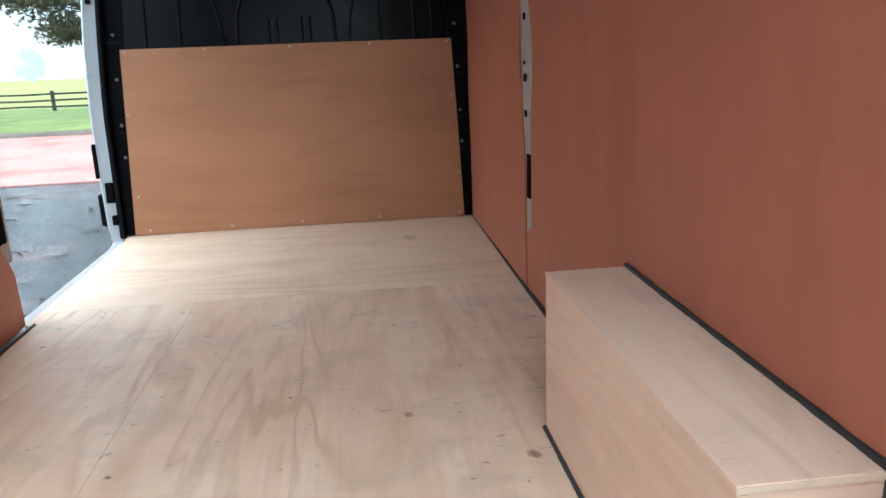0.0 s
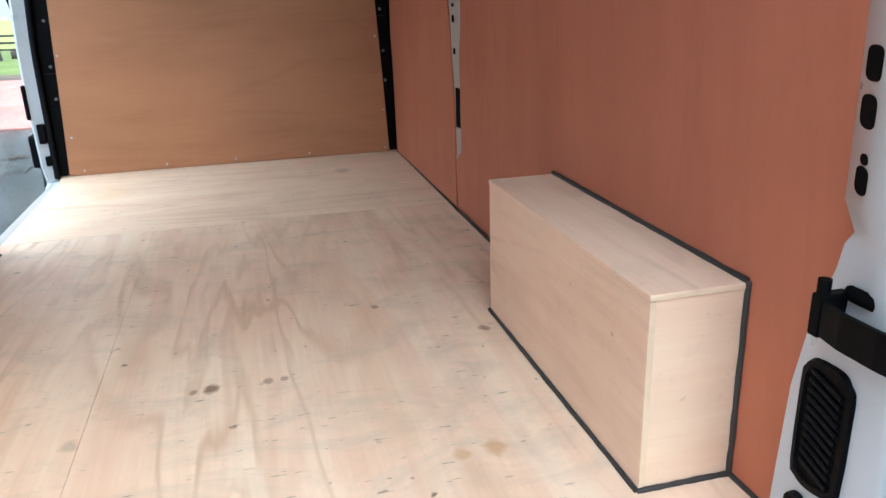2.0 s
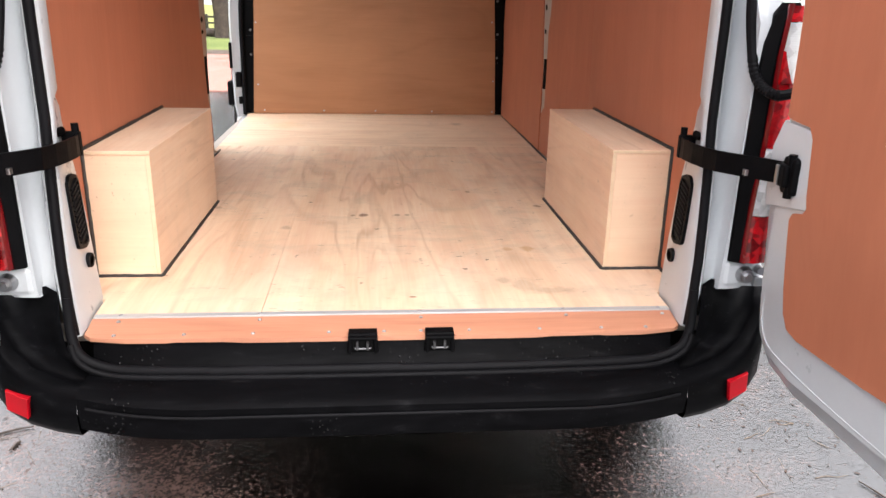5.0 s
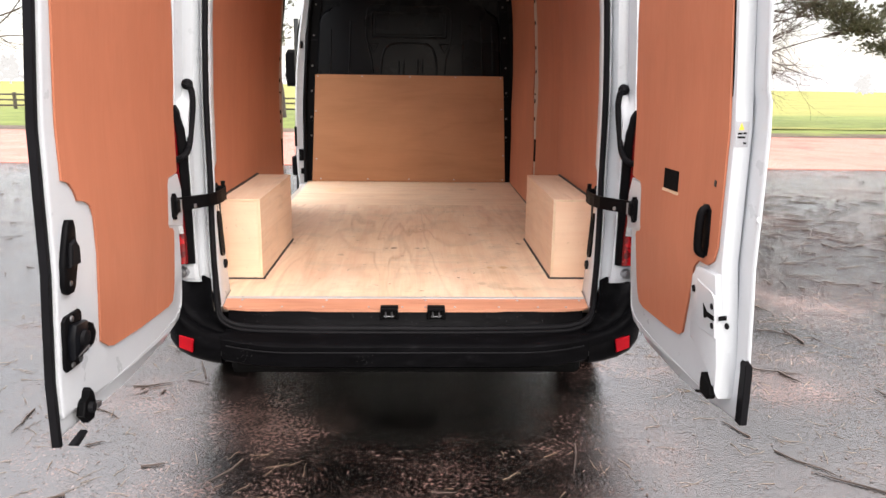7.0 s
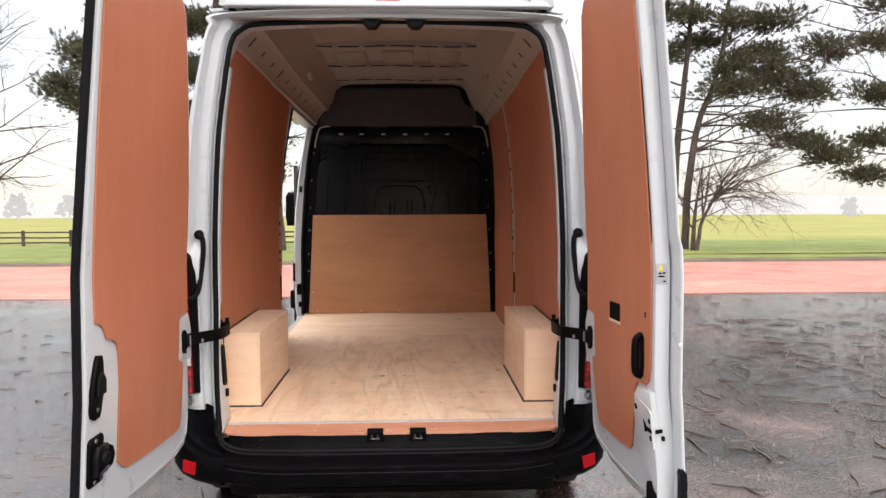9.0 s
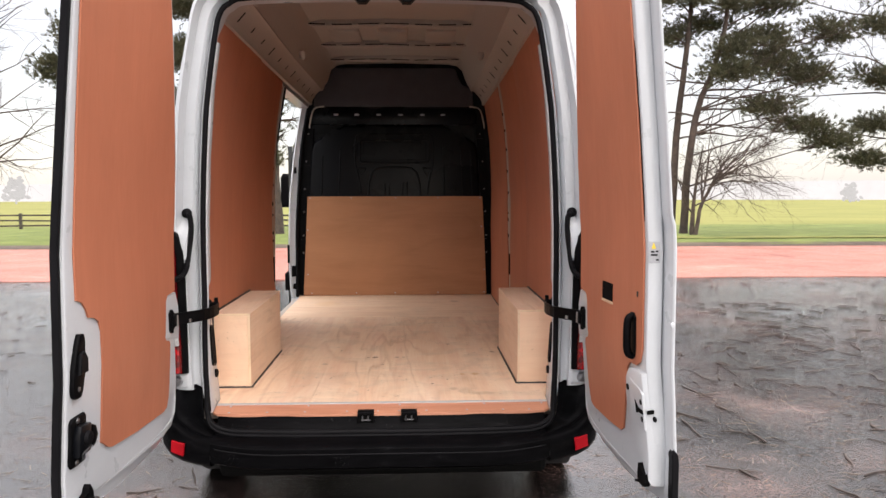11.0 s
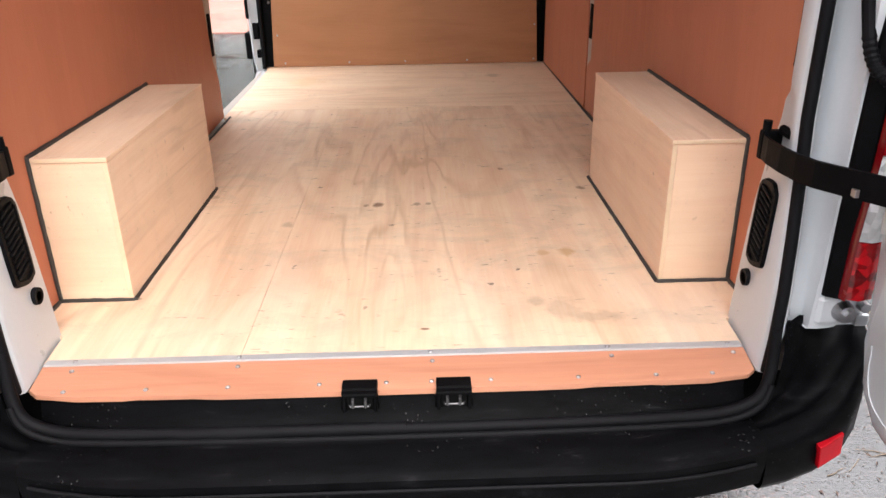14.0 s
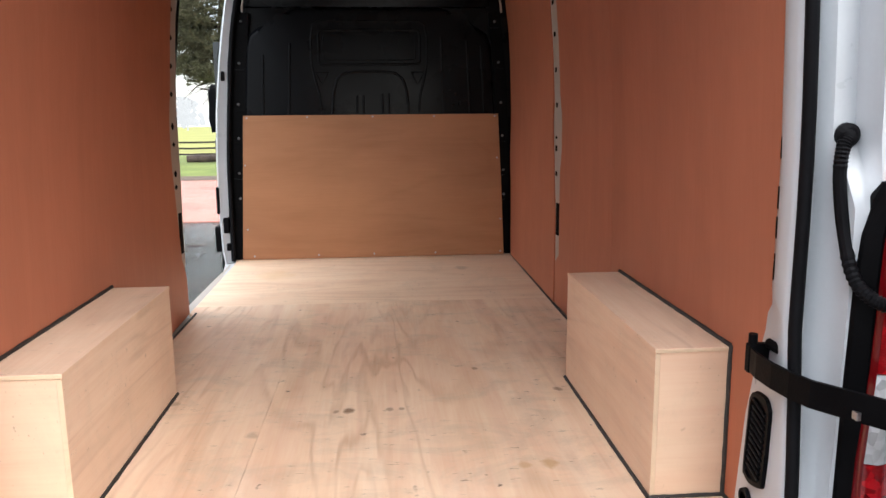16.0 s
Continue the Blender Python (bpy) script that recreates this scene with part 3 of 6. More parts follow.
# roof cap
bm = B()
CAP = [(0.74, 2.46), (0.725, 2.52), (0.70, 2.60), (0.66, 2.68), (0.58, 2.745), (0.40, 2.785), (0.0, 2.80)]
rows = []
for y, shrink, drop in ((-0.11, 0.0, 0.0), (-0.10, 0.0, 0.0), (0.0, 0.0, 0.0), (1.8, -0.02, -0.0), (3.4, -0.02, 0.0), (4.1, 0.02, 0.10), (4.7, 0.06, 0.28)):
    half = [(x - shrink, y + (0.10 * (z - 2.46) if y < 0 else 0), max(2.44, z - drop)) for x, z in CAP]
    rows.append(half + [(-x, yy, z) for x, yy, z in half[-2::-1]])
loft(bm, rows)
loft(bm, [rows[0], [(x * 0.96, -0.075, 2.45) for x, y, z in rows[0]]])
part("roof_cap", bm, white_paint, van, "white raised roof cap", 40)
for s in (1, -1):
    bm = loft(B(), [[(s * 0.72, y, 2.455), (s * 0.80, y, 2.45)] for y in (-0.02, 1.5, 3.6)], (0, 0, 0.012))
    part("roof_gutter", bm, white_paint, van)
part("brake_light", box(B(), -0.055, 0.055, -0.118, -0.09, 2.455, 2.485, 0.004), red_lens, van, "dark red high brake light")
bm = prism(B(), [(-0.72, 2.45), (0.72, 2.45), (0.70, 2.475), (-0.70, 2.475)], "y", -0.125, -0.08, 0.006)
part("roof_lip", bm, white_paint, van)

# cab: closed body ahead of the bulkhead
bm = B()
cab = [(3.62, 1.03, 2.50), (4.1, 1.03, 2.42), (4.7, 1.0, 2.10), (5.15, 0.95, 1.45), (5.45, 0.90, 1.20), (5.72, 0.80, 1.02), (5.78, 0.76, 0.45)]
rows = [[(-w, y, 0.38), (-w, y, min(1.0, top)), (-w * 0.96, y, lerp(1.0, top, 0.55) if top > 1 else top), (-w * 0.80, y, top), (w * 0.80, y, top), (w * 0.96, y, lerp(1.0, top, 0.55) if top > 1 else top), (w, y, min(1.0, top)), (w, y, 0.38)] for y, w, top in cab]
loft(bm, rows)
bm.faces.new([bm.verts.new(p) for p in rows[-1]])
part("cab", bm, white_paint, van, "white van cab", 35)
bm = loft(B(), [[(-0.74, 4.74, 2.08), (0.74, 4.74, 2.08)], [(-0.84, 5.16, 1.47), (0.84, 5.16, 1.47)]], (0, 0.012, 0.008))
part("windscreen", bm, dark_glass, van, "dark windscreen")
for s in (-1, 1):
    bm = prism(B(), [(3.78, 1.22), (5.0, 1.20), (4.62, 1.85), (3.78, 1.95)], "x", s * 1.0, s * 1.04)
    part("cab_window", bm, dark_glass, van, "dark cab side window")
# sliding door, pushed back along the outside
bm = B()
loft(bm, [[(-(x + 0.075), y, z) for x, z in FLANK[:9]] for y in (0.84, 0.88, 2.08, 2.12)], (0.035, 0, 0))
part("sliding_door", bm, white_paint, van, "white sliding door pushed open", 40)

# wheels
for y in (0.735, 4.95):
    for s in (-1, 1):
        bm = B()
        tube(bm, [(s * 0.80, y, 0.335), (s * 0.82, y, 0.335), (s * 0.99, y, 0.335), (s * 1.01, y, 0.335)], [0.30, 0.335, 0.335, 0.30], 32)
        w = part("wheel", bm, asphalt_black, van, "black tyre on steel wheel", 40)
        part("rim", tube(B(), [(s * 0.995, y, 0.335), (s * 1.02, y, 0.335), (s * 1.005, y, 0.335)], [0.215, 0.20, 0.06], 24), silver, w, "silver steel rim", 40)
# under-body; the two lower boxes are unseen, added to block light beneath the van
bm = box(B(), -0.92, 0.92, 0.02, 3.55, 0.30, 0.50, 0.02)
box(bm, -0.78, 0.78, 0.04, 5.3, 0.19, 0.31, 0.03)
box(bm, -0.95, 0.95, 1.15, 4.5, 0.22, 0.40, 0.03)
part("underbody", bm, dark_hole, van, "dark underside with unseen boxes added to block light")
bm = box(B(), -0.95, 0.95, -0.02, 3.56, 0.50, 0.546)
part("metal_floor", bm, inner_white, van)

# ---- van: bumper, lamps, pillars ----
bumper = B()
# middle step, drawn as a profile of (y, z) that bends round at the ends
STEP = [(-0.115, 0.535), (-0.125, 0.50), (-0.150, 0.462), (-0.175, 0.452), (-0.245, 0.442), (-0.262, 0.430), (-0.262, 0.39), (-0.255, 0.345), (-0.235, 0.333), (-0.10, 0.325)]


def bend(x):
    """How far the bumper draws forward and up at its ends."""
    k = max(0.0, (abs(x) - 0.45) / 0.30)
    return 0.022 * k ** 2, 0.028 * k ** 2


rows = []
for x in np.linspace(-0.74, 0.74, 25):
    dy, dz = bend(x)
    rise = [0.0, 0.0, 0.3, 0.8, 1, 1, 1, 1, 1, 1]
    rows.append([(x, y + dy, z + dz * r) for (y, z), r in zip(STEP, rise)])
loft(bumper, rows)
bumper_ob = part("bumper", bumper, wet_plastic, van, "black grained plastic rear bumper step", 35)
groove = tube(B(), [(x, -0.264 + bend(x)[0], 0.408 + bend(x)[1]) for x in np.linspace(-0.72, 0.72, 25)], 0.004, 6)
part("step_groove", groove, rubber, bumper_ob)
for s in (-1, 1):
    bm = B()
    rows = []
    for x, y_face, z_low, z_top in ((0.742, -0.240, 0.350, 0.462), (0.80, -0.230, 0.355, 0.470), (0.86, -0.210, 0.366, 0.49), (0.91, -0.182, 0.385, 0.53), (0.944, -0.15, 0.415, 0.59), (0.962, -0.11, 0.455, 0.64), (0.985, -0.02, 0.49, 0.66), (1.03, 0.22, 0.50, 0.66)):
        rows.append([(s * x * 0.97, y_face + 0.10, z_low - 0.01), (s * x, y_face + 0.012, z_low), (s * x, y_face, z_low + 0.02), (s * x, y_face - 0.002, lerp(z_low, z_top, 0.55)), (s * x, y_face + 0.006, z_top - 0.014),
                     (s * (x - 0.004), y_face + 0.022, z_top), (s * (x - 0.012), y_face + 0.05, z_top + 0.004)])
    loft(bm, rows)
    # hollow behind the corner, up to the frame
    rows = []
    for a, (xa, ya, za) in zip(range(8), ((0.730, -0.192, 0.466), (0.788, -0.182, 0.474), (0.848, -0.162, 0.494), (0.898, -0.134, 0.534), (0.932, -0.10, 0.594), (0.95, -0.06, 0.644), (0.973, 0.03, 0.664), (1.0, 0.10, 0.664))):
        xb, yb, zb = ((0.70, -0.150, 0.466), (0.755, -0.148, 0.495), (0.785, -0.146, 0.545), (0.796, -0.130, 0.610), (0.800, -0.112, 0.672), (0.828, -0.094, 0.682), (0.868, -0.090, 0.668), (0.91, -0.085, 0.655))[a]
        rows.append([(s * xa, ya, za), (s * lerp(xa, xb, 0.12), ya + 0.012, za - 0.012), (s * lerp(xa, xb, 0.35), lerp(ya, yb, 0.4) + 0.022, lerp(za, zb, 0.35) - 0.018), (s * lerp(xa, xb, 0.7), lerp(ya, yb, 0.7) + 0.012, lerp(za, zb, 0.7) - 0.008), (s * lerp(xa, xb, 0.86), lerp(ya, yb, 0.86) + 0.002, lerp(za, zb, 0.86)), (s * xb, yb, zb)])
    loft(bm, rows)
    mapped(bm, lambda v: Vector((v.x * (1 + 0.024 * min(1.0, max(0.0, (abs(v.x) - 0.80) / 0.14))), v.y, v.z)))
    corner = part("bumper_corner", bm, wet_plastic, van, "black plastic bumper corner", 70)
    bm = prism(B(), [(s * 0.853, 0.450), (s * 0.917, 0.458), (s * 0.921, 0.406), (s * 0.860, 0.396)], "y", -0.218, -0.19, 0.003)
    mapped(bm, lambda v: Vector((v.x, v.y + 0.50 * max(0, abs(v.x) - 0.85) - 0.014, v.z)))
    part("reflector", bm, reflector_red, corner, "red rear reflector")
    # red and white lamp cluster with its black inner trim
    bm = B()
    rows = []
    for z, inner in ((0.738, 0.0), (0.75, 0.0), (1.0, 0.001), (1.20, 0.004), (1.28, 0.010), (1.34, 0.028), (1.368, 0.044)):
        rows.append([(s * (0.856 + inner), -0.04, z), (s * (0.857 + inner), -0.112, z), (s * (0.860 + inner), -0.122, z), (s * (0.884 + inner * 0.6), -0.138, z), (s * 0.93, -0.138, z), (s * 0.93, -0.04, z)])
    loft(bm, [r + [r[0]] for r in rows])
    bm.faces.new([bm.verts.new(p) for p in rows[0]])
    bm.faces.new([bm.verts.new(p) for p in rows[-1]])
    lamp = part("tail_light", bm, black_plastic, van, "black trim of the rear light cluster")
    def lens(z0, z1, mat, name, lab):
        b2 = B()
        rows = []
        for z in np.linspace(z0, z1, 5):
            w = along([(0.74, 0.0), (0.87, 0.001), (1.04, 0.010), (1.25, 0.014), (1.37, 0.024)], z)
            rows.append([(s * (0.880 + w), -0.136, z), (s * (0.883 + w), -0.150, z), (s * (0.905 + w), -0.160, z), (s * (0.935 + w * 0.6), -0.152, z), (s * (0.960 + w * 0.4), -0.115, z), (s * (0.975 + w * 0.3), -0.03, z)])
        loft(b2, rows, (0, 0.012, 0))
        part(name, b2, mat, lamp, lab, 50)
    lens(0.745, 0.866, red_lens, "lens", "red lens")
    lens(0.868, 1.034, clear_lens, "lens", "clear lens")
    lens(1.036, 1.188, red_lens, "lens", "red lens")
    lens(1.190, 1.325, clear_lens, "lens", "clear lens")
    lens(1.327, 1.362, red_lens, "lens", "red lens")
    rim = B()
    loft(rim, [[(s * (0.879 + w), -0.138, z), (s * (0.8805 + w), -0.149, z), (s * (0.8835 + w), -0.153, z), (s * (0.886 + w), -0.140, z)]
               for z, w in ((0.742, 0.0), (0.87, 0.001), (1.04, 0.010), (1.25, 0.014), (1.33, 0.021), (1.366, 0.024))], (0, 0.006, 0))
    part("lens_rim", rim, dark_red, lamp, "dark red lens rim", 50)
    wedge = prism(B(), [(s * 0.896, 1.188), (s * 0.898, 1.262), (s * 0.906, 1.232), (s * 0.925, 1.188)], "y", -0.166, -0.150, 0.002)
    part("lens", wedge, red_lens, lamp, "red lens wedge")
    bm = box(B(), min(s * 0.85, s * 0.955), max(s * 0.85, s * 0.955), -0.118, -0.03, 0.664, 0.738, 0.014)
    part("lamp_mount", bm, white_paint, van)
    bm = cyl(B(), (s * 0.905, -0.114, 0.702), (s * 0.905, -0.138, 0.702), 0.024, 0.018, 16)
    cyl(bm, (s * 0.905, -0.138, 0.702), (s * 0.905, -0.148, 0.702), 0.011, 0.010, 6)
    cyl(bm, (s * 0.940, -0.114, 0.716), (s * 0.940, -0.138, 0.716), 0.012, 0.010, 12)
    box(bm, *sorted((s * 0.928, s * 0.956)), -0.131, -0.111, 0.672, 0.698, 0.004)
    part("hinge_bolt", bm, steel, van, "steel hinge bolt")
    # inner pillar cover with vent, plug and upper pillar
    bm = B()
    rows = []
    for z, xi, yi in ((0.55, 0.784, 0.125), (0.70, 0.796, 0.130), (0.85, 0.808, 0.134), (0.94, 0.814, 0.122), (1.0, 0.816, 0.106), (1.05, 0.814, 0.086), (1.09, 0.810, 0.074), (1.11, 0.810, 0.060), (1.14, 0.834, 0.110), (1.4, 0.841, 0.124), (1.7, 0.828, 0.124), (2.0, 0.799, 0.124), (2.2, 0.767, 0.124)):
        xo = along([(z_, x_) for x_, z_ in APERTURE[:9]], z)
        rows.append([(s * (xo - 0.004), -0.104, z), (s * (xo - 0.012), -0.098, z), (s * (xo - 0.014), -0.09, z), (s * (xo - 0.016 if z > 1.12 else lerp(xo - 0.014, xi, 0.5)), -0.042 if z > 1.12 else lerp(-0.09, yi, 0.5), z), (s * xi, yi, z), (s * (xi + 0.010), yi + 0.008, z), (s * 0.87, yi + 0.014, z)])
    mapped(loft(bm, rows), lambda v: Vector((v.x, v.y + set_in(v.z) * min(1.0, max(0.0, (0.02 - v.y) / 0.08)), v.z)))
    pillar = part("pillar_cover", bm, white_paint, van, "white painted inner rear pillar", 40)

    def on_pillar(y, z, off=0.0):
        xo = along([(0.5, 0.776), (0.85, 0.793), (1.2, 0.803)], z)
        xi = along([(0.55, 0.784), (0.70, 0.796), (0.85, 0.808), (0.94, 0.814), (1.0, 0.816)], z)
        y += 0.018
        k = (y + 0.09) / 0.224
        return (s * (lerp(xo - 0.014, xi, k) - off), y, z)
    outline = [(-0.026, 0.762), (-0.018, 0.746), (0.030, 0.732), (0.060, 0.736), (0.074, 0.752), (0.086, 0.88), (0.082, 0.902), (0.066, 0.916), (0.012, 0.924), (-0.010, 0.914), (-0.022, 0.892)]
    outline = [(p[0], p[1]) for p in fine([(y, z, 0) for y, z in outline + outline[:1]], 3)][:-1]
    bm = B()
    loops = []
    for off, grow in ((-0.004, 1.05), (0.008, 1.0), (0.009, 0.84), (0.004, 0.80)):
        loops.append([on_pillar(0.029 + (y - 0.029) * grow, 0.834 + (z - 0.834) * (1 + (grow - 1) * 0.6), off) for y, z in outline])
        loops[-1].append(loops[-1][0])
    loft(bm, loops)
    bm.faces.new([bm.verts.new(p) for p in loops[-1][:-1]])
    vent = part("vent_grille", bm, black_plastic, pillar, "black slotted vent grille")
    for i in range(11):
        z = 0.757 + i * 0.0135
        a, b_ = on_pillar(-0.008 + 0.0004 * i, z, 0.007), on_pillar(0.056 + 0.0010 * i, z + 0.010, 0.007)
        tube(bm := B(), [a, b_], 0.0034, 6)
        part("slat", bm, rubber, vent)
    bm = B()
    c0, c1 = Vector(on_pillar(0.048, 0.692, 0.0)), Vector(on_pillar(0.048, 0.692, 0.010))
    tube(bm, [c0, c1, c1, c0 + (c1 - c0) * 0.4], [0.020, 0.019, 0.012, 0.010], 18)
    part("plug", bm, rubber, pillar, "round black rubber plug")
    bm = B()
    c0, c1 = Vector(on_pillar(0.02, 0.998, -0.004)), Vector(on_pillar(0.02, 0.998, 0.012))
    box(bm, min(c0.x, c1.x), max(c0.x, c1.x), -0.012, 0.048, 1.024, 1.046, 0.009)
    part("catch", bm, black_plastic, pillar, "black strap catch")
    # slots and a keyhole in the upper pillar

    def on_upper(y, z, off=0.0):
        xo = along([(0.85, 0.793), (1.2, 0.799), (1.5, 0.794)], z)
        k = (y + 0.042) / 0.054
        return (s * (lerp(xo - 0.016, along([(1.14, 0.834), (1.4, 0.841)], z), k) - off * 0.88), lerp(0.006, along([(1.14, 0.110), (1.4, 0.124)], z), k) + off * 0.48, z)
    for name, y0_, y1_, z0_, z1_, r_ in (("slot", -0.022, 0.002, 1.398, 1.440, 0.009), ("slot", -0.022, 0.002, 1.300, 1.343, 0.009), ("slot", -0.022, 0.002, 1.242, 1.284, 0.010), ("keyhole", -0.024, -0.004, 1.160, 1.196, 0.0090), ("keyhole", -0.020, -0.008, 1.198, 1.212, 0.0056)):
        ring = []
        for cy_, cz_, a0_ in ((y1_ - r_, z1_ - r_, 0), (y0_ + r_, z1_ - r_, 90), (y0_ + r_, z0_ + r_, 180), (y1_ - r_, z0_ + r_, 270)):
            ring += [(cy_ + r_ * math.cos(radians(a0_ + q * 30)), cz_ + r_ * math.sin(radians(a0_ + q * 30))) for q in range(4)]
        bm = B()
        loops = [[on_upper(y, z, off) for y, z in ring + ring[:1]] for off in (-0.003, 0.002)]
        loft(bm, loops)
        bm.faces.new([bm.verts.new(p) for p in loops[-1][:-1]])
        part(name, bm, dark_hole, pillar, "dark punched slot")
    # check strap
    bm = B()
    line = [(0.784, 0.066), (0.770, 0.050), (0.762, 0.010), (0.760, -0.05), (0.764, -0.105), (0.775, -0.155), (0.81, -0.215), (0.845, -0.27), (0.868, -0.315)]
    rows = []
    for x, y in line:
        z = lerp(1.000, 1.010, (0.05 - y) / 0.33)
        rows.append([(s * x, y, z - 0.025), (s * x, y, z + 0.025)])
    loft(bm, rows, (s * -0.006, -0.004, 0))
    box(bm, min(s * 0.764, s * 0.812), max(s * 0.764, s * 0.812), 0.050, 0.069, 0.970, 1.03, 0.003)
    cyl(bm, (s * 0.775, 0.060, 0.985), (s * 0.775, 0.060, 1.050), 0.009, 0.009, 14)
    strap = part("check_strap", bm, black_plastic, van, "black door check strap")
    bm = box(B(), min(s * 0.850, s * 0.878), max(s * 0.850, s * 0.878), -0.358, -0.305, 0.968, 1.052, 0.010)
    box(bm, min(s * 0.838, s * 0.86), max(s * 0.838, s * 0.86), -0.345, -0.300, 0.985, 1.035, 0.006)
    cyl(bm, (s * 0.856, -0.338, 0.962), (s * 0.856, -0.338, 1.058), 0.009, 0.009, 10)
    bracket = part("strap_bracket", bm, black_plastic, strap, "black strap bracket")
    part("clip", box(B(), *sorted((s * 0.834, s * 0.840)), -0.322, -0.312, 0.988, 1.032, 0.001), steel, strap, "steel spring clip")
    part("clip", box(B(), *sorted((s * 0.806, s * 0.814)), -0.236, -0.222, 0.988, 1.002, 0.001), steel, strap, "steel spring clip")
    # cable hose between frame and door
    pts = fine([(s * 0.866, -0.02, 1.446), (s * 0.860, -0.064, 1.444), (s * 0.843, -0.078, 1.425), (s * 0.839, -0.082, 1.37), (s * 0.847, -0.094, 1.28), (s * 0.855, -0.124, 1.20), (s * 0.874, -0.168, 1.168), (s * 0.908, -0.186, 1.168), (s * 0.958, -0.190, 1.195)], 14)
    rs = [0.0118 + (0.0014 if i % 2 else -0.0008) if (i < 38 or 62 < i < 92) else 0.0118 for i in range(len(pts))]
    hose = part("cable_hose", tube(B(), pts, rs, 10), rubber, van, "black ribbed cable hose", 30)
    part("grommet", tube(B(), [(s * 0.866, -0.030, 1.446), (s * 0.865, -0.056, 1.446), (s * 0.865, -0.062, 1.445)], [0.024, 0.022, 0.015], 16), rubber, hose, "black grommet")

# door latch strikers on the sill and under the header
for x in (-0.074, 0.121):
    bm = prism(B(), [(x - 0.036, 0.556), (x + 0.036, 0.556), (x + 0.040, 0.505), (x - 0.040, 0.505)], "y", -0.128, -0.09, 0.004)
    part("striker", bm, black_plastic, bumper_ob, "black latch striker")
    part("striker_bar", tube(B(), [(x - 0.020, -0.131, 0.519), (x - 0.019, -0.1365, 0.519), (x + 0.019, -0.1365, 0.519), (x + 0.020, -0.131, 0.519)], 0.0026, 8), silver_dull, bumper_ob, "steel striker bar")
    box(bm := B(), x - 0.027, x + 0.027, -0.1315, -0.126, 0.510, 0.542, 0.002)
    part("striker_cavity", bm, dark_hole, bumper_ob)
    bm = prism(B(), [(x - 0.033, 0.543), (x + 0.033, 0.543), (x + 0.036, 0.552), (x - 0.036, 0.552)], "y", -0.142, -0.122, 0.003)
    box(bm, x - 0.036, x - 0.028, -0.138, -0.124, 0.506, 0.545, 0.002)
    box(bm, x + 0.028, x + 0.036, -0.138, -0.124, 0.506, 0.545, 0.002)
    part("striker_hood", bm, black_plastic, bumper_ob)
    bm = tube(B(), [(x - 0.014, -0.130, 0.536), (x - 0.014, -0.138, 0.532), (x - 0.014, -0.138, 0.518), (x - 0.014, -0.130, 0.514)], 0.0032, 8)
    tube(bm, [(x + 0.012, -0.130, 0.536), (x + 0.012, -0.138, 0.532), (x + 0.012, -0.138, 0.518), (x + 0.012, -0.130, 0.514)], 0.0032, 8)
    part("striker_loop", bm, silver_dull, bumper_ob, "dull steel striker loop")
    bm = prism(B(), [(x - 0.045, 2.392), (x + 0.045, 2.392), (x + 0.018, 2.362), (x - 0.018, 2.362)], "y", -0.11, -0.05, 0.004)
    part("striker", bm, black_plastic, van, "black upper latch striker")

# ---- rear doors ----
HINGE_Y = -0.12


def door_map(s):
    def fn(v):
        u, w, z = v
        if w > 0:
            w *= lerp(1.0, 0.70 if s > 0 else 0.32, min(1.0, max(0.0, (u - 0.35) / 0.5)))
            if s > 0 and z < 1.46 and u > 0.95:
                w = w * 1.12 - 0.014 * min(1.0, max(0.0, (0.95 - z) / 0.25))
        lean = 0.062 * max(0.0, z - 1.36) + 0.02 * max(0.0, z - 1.36) ** 2
        belly = 0.030 * min(1.0, max(0.0, (0.98 - z) / 0.30))
        if s > 0:
            base = 0.858 + 0.040 * u + belly
            u += 0.025 * min(1.0, max(0.0, (u - 0.3) / 0.3))
        else:
            base = 0.854 + 0.040 * u + 0.6 * belly
            u += 0.075 * min(1.0, max(0.0, (u - 0.3) / 0.35)) - (0.030 * min(1.0, max(0.0, (z - 0.9) / 1.0)) if u > 0.96 else 0.0)
        return Vector((s * (base - lean + w), HINGE_Y - u + 0.045 * w, z))
    return fn


def door_piece(s, bm):
    for z in (0.68, 0.78, 0.88, 0.98, 1.36, 1.44, 1.47, 1.75, 2.1, 2.3):
        bmesh.ops.bisect_plane(bm, geom=bm.verts[:] + bm.edges[:] + bm.faces[:], plane_co=(0, 0, z), plane_no=(0, 0, 1))
    for u in (0.3, 0.65):
        bmesh.ops.bisect_plane(bm, geom=bm.verts[:] + bm.edges[:] + bm.faces[:], plane_co=(u, 0, 0), plane_no=(1, 0, 0))
    return mapped(bm, door_map(s))


SKIN = [(0.045, 0.90), (0.045, 0.66), (0.06, 0.57), (0.12, 0.505), (0.24, 0.478), (0.55, 0.485), (0.80, 0.512), (0.99, 0.522), (1.0, 0.54), (1.0, 2.44), (0.50, 2.435), (0.32, 2.42), (0.26, 2.35), (0.22, 2.18), (0.17, 2.0), (0.13, 1.8), (0.105, 1.6), (0.115, 1.3), (0.115, 1.1), (0.06, 0.98)]


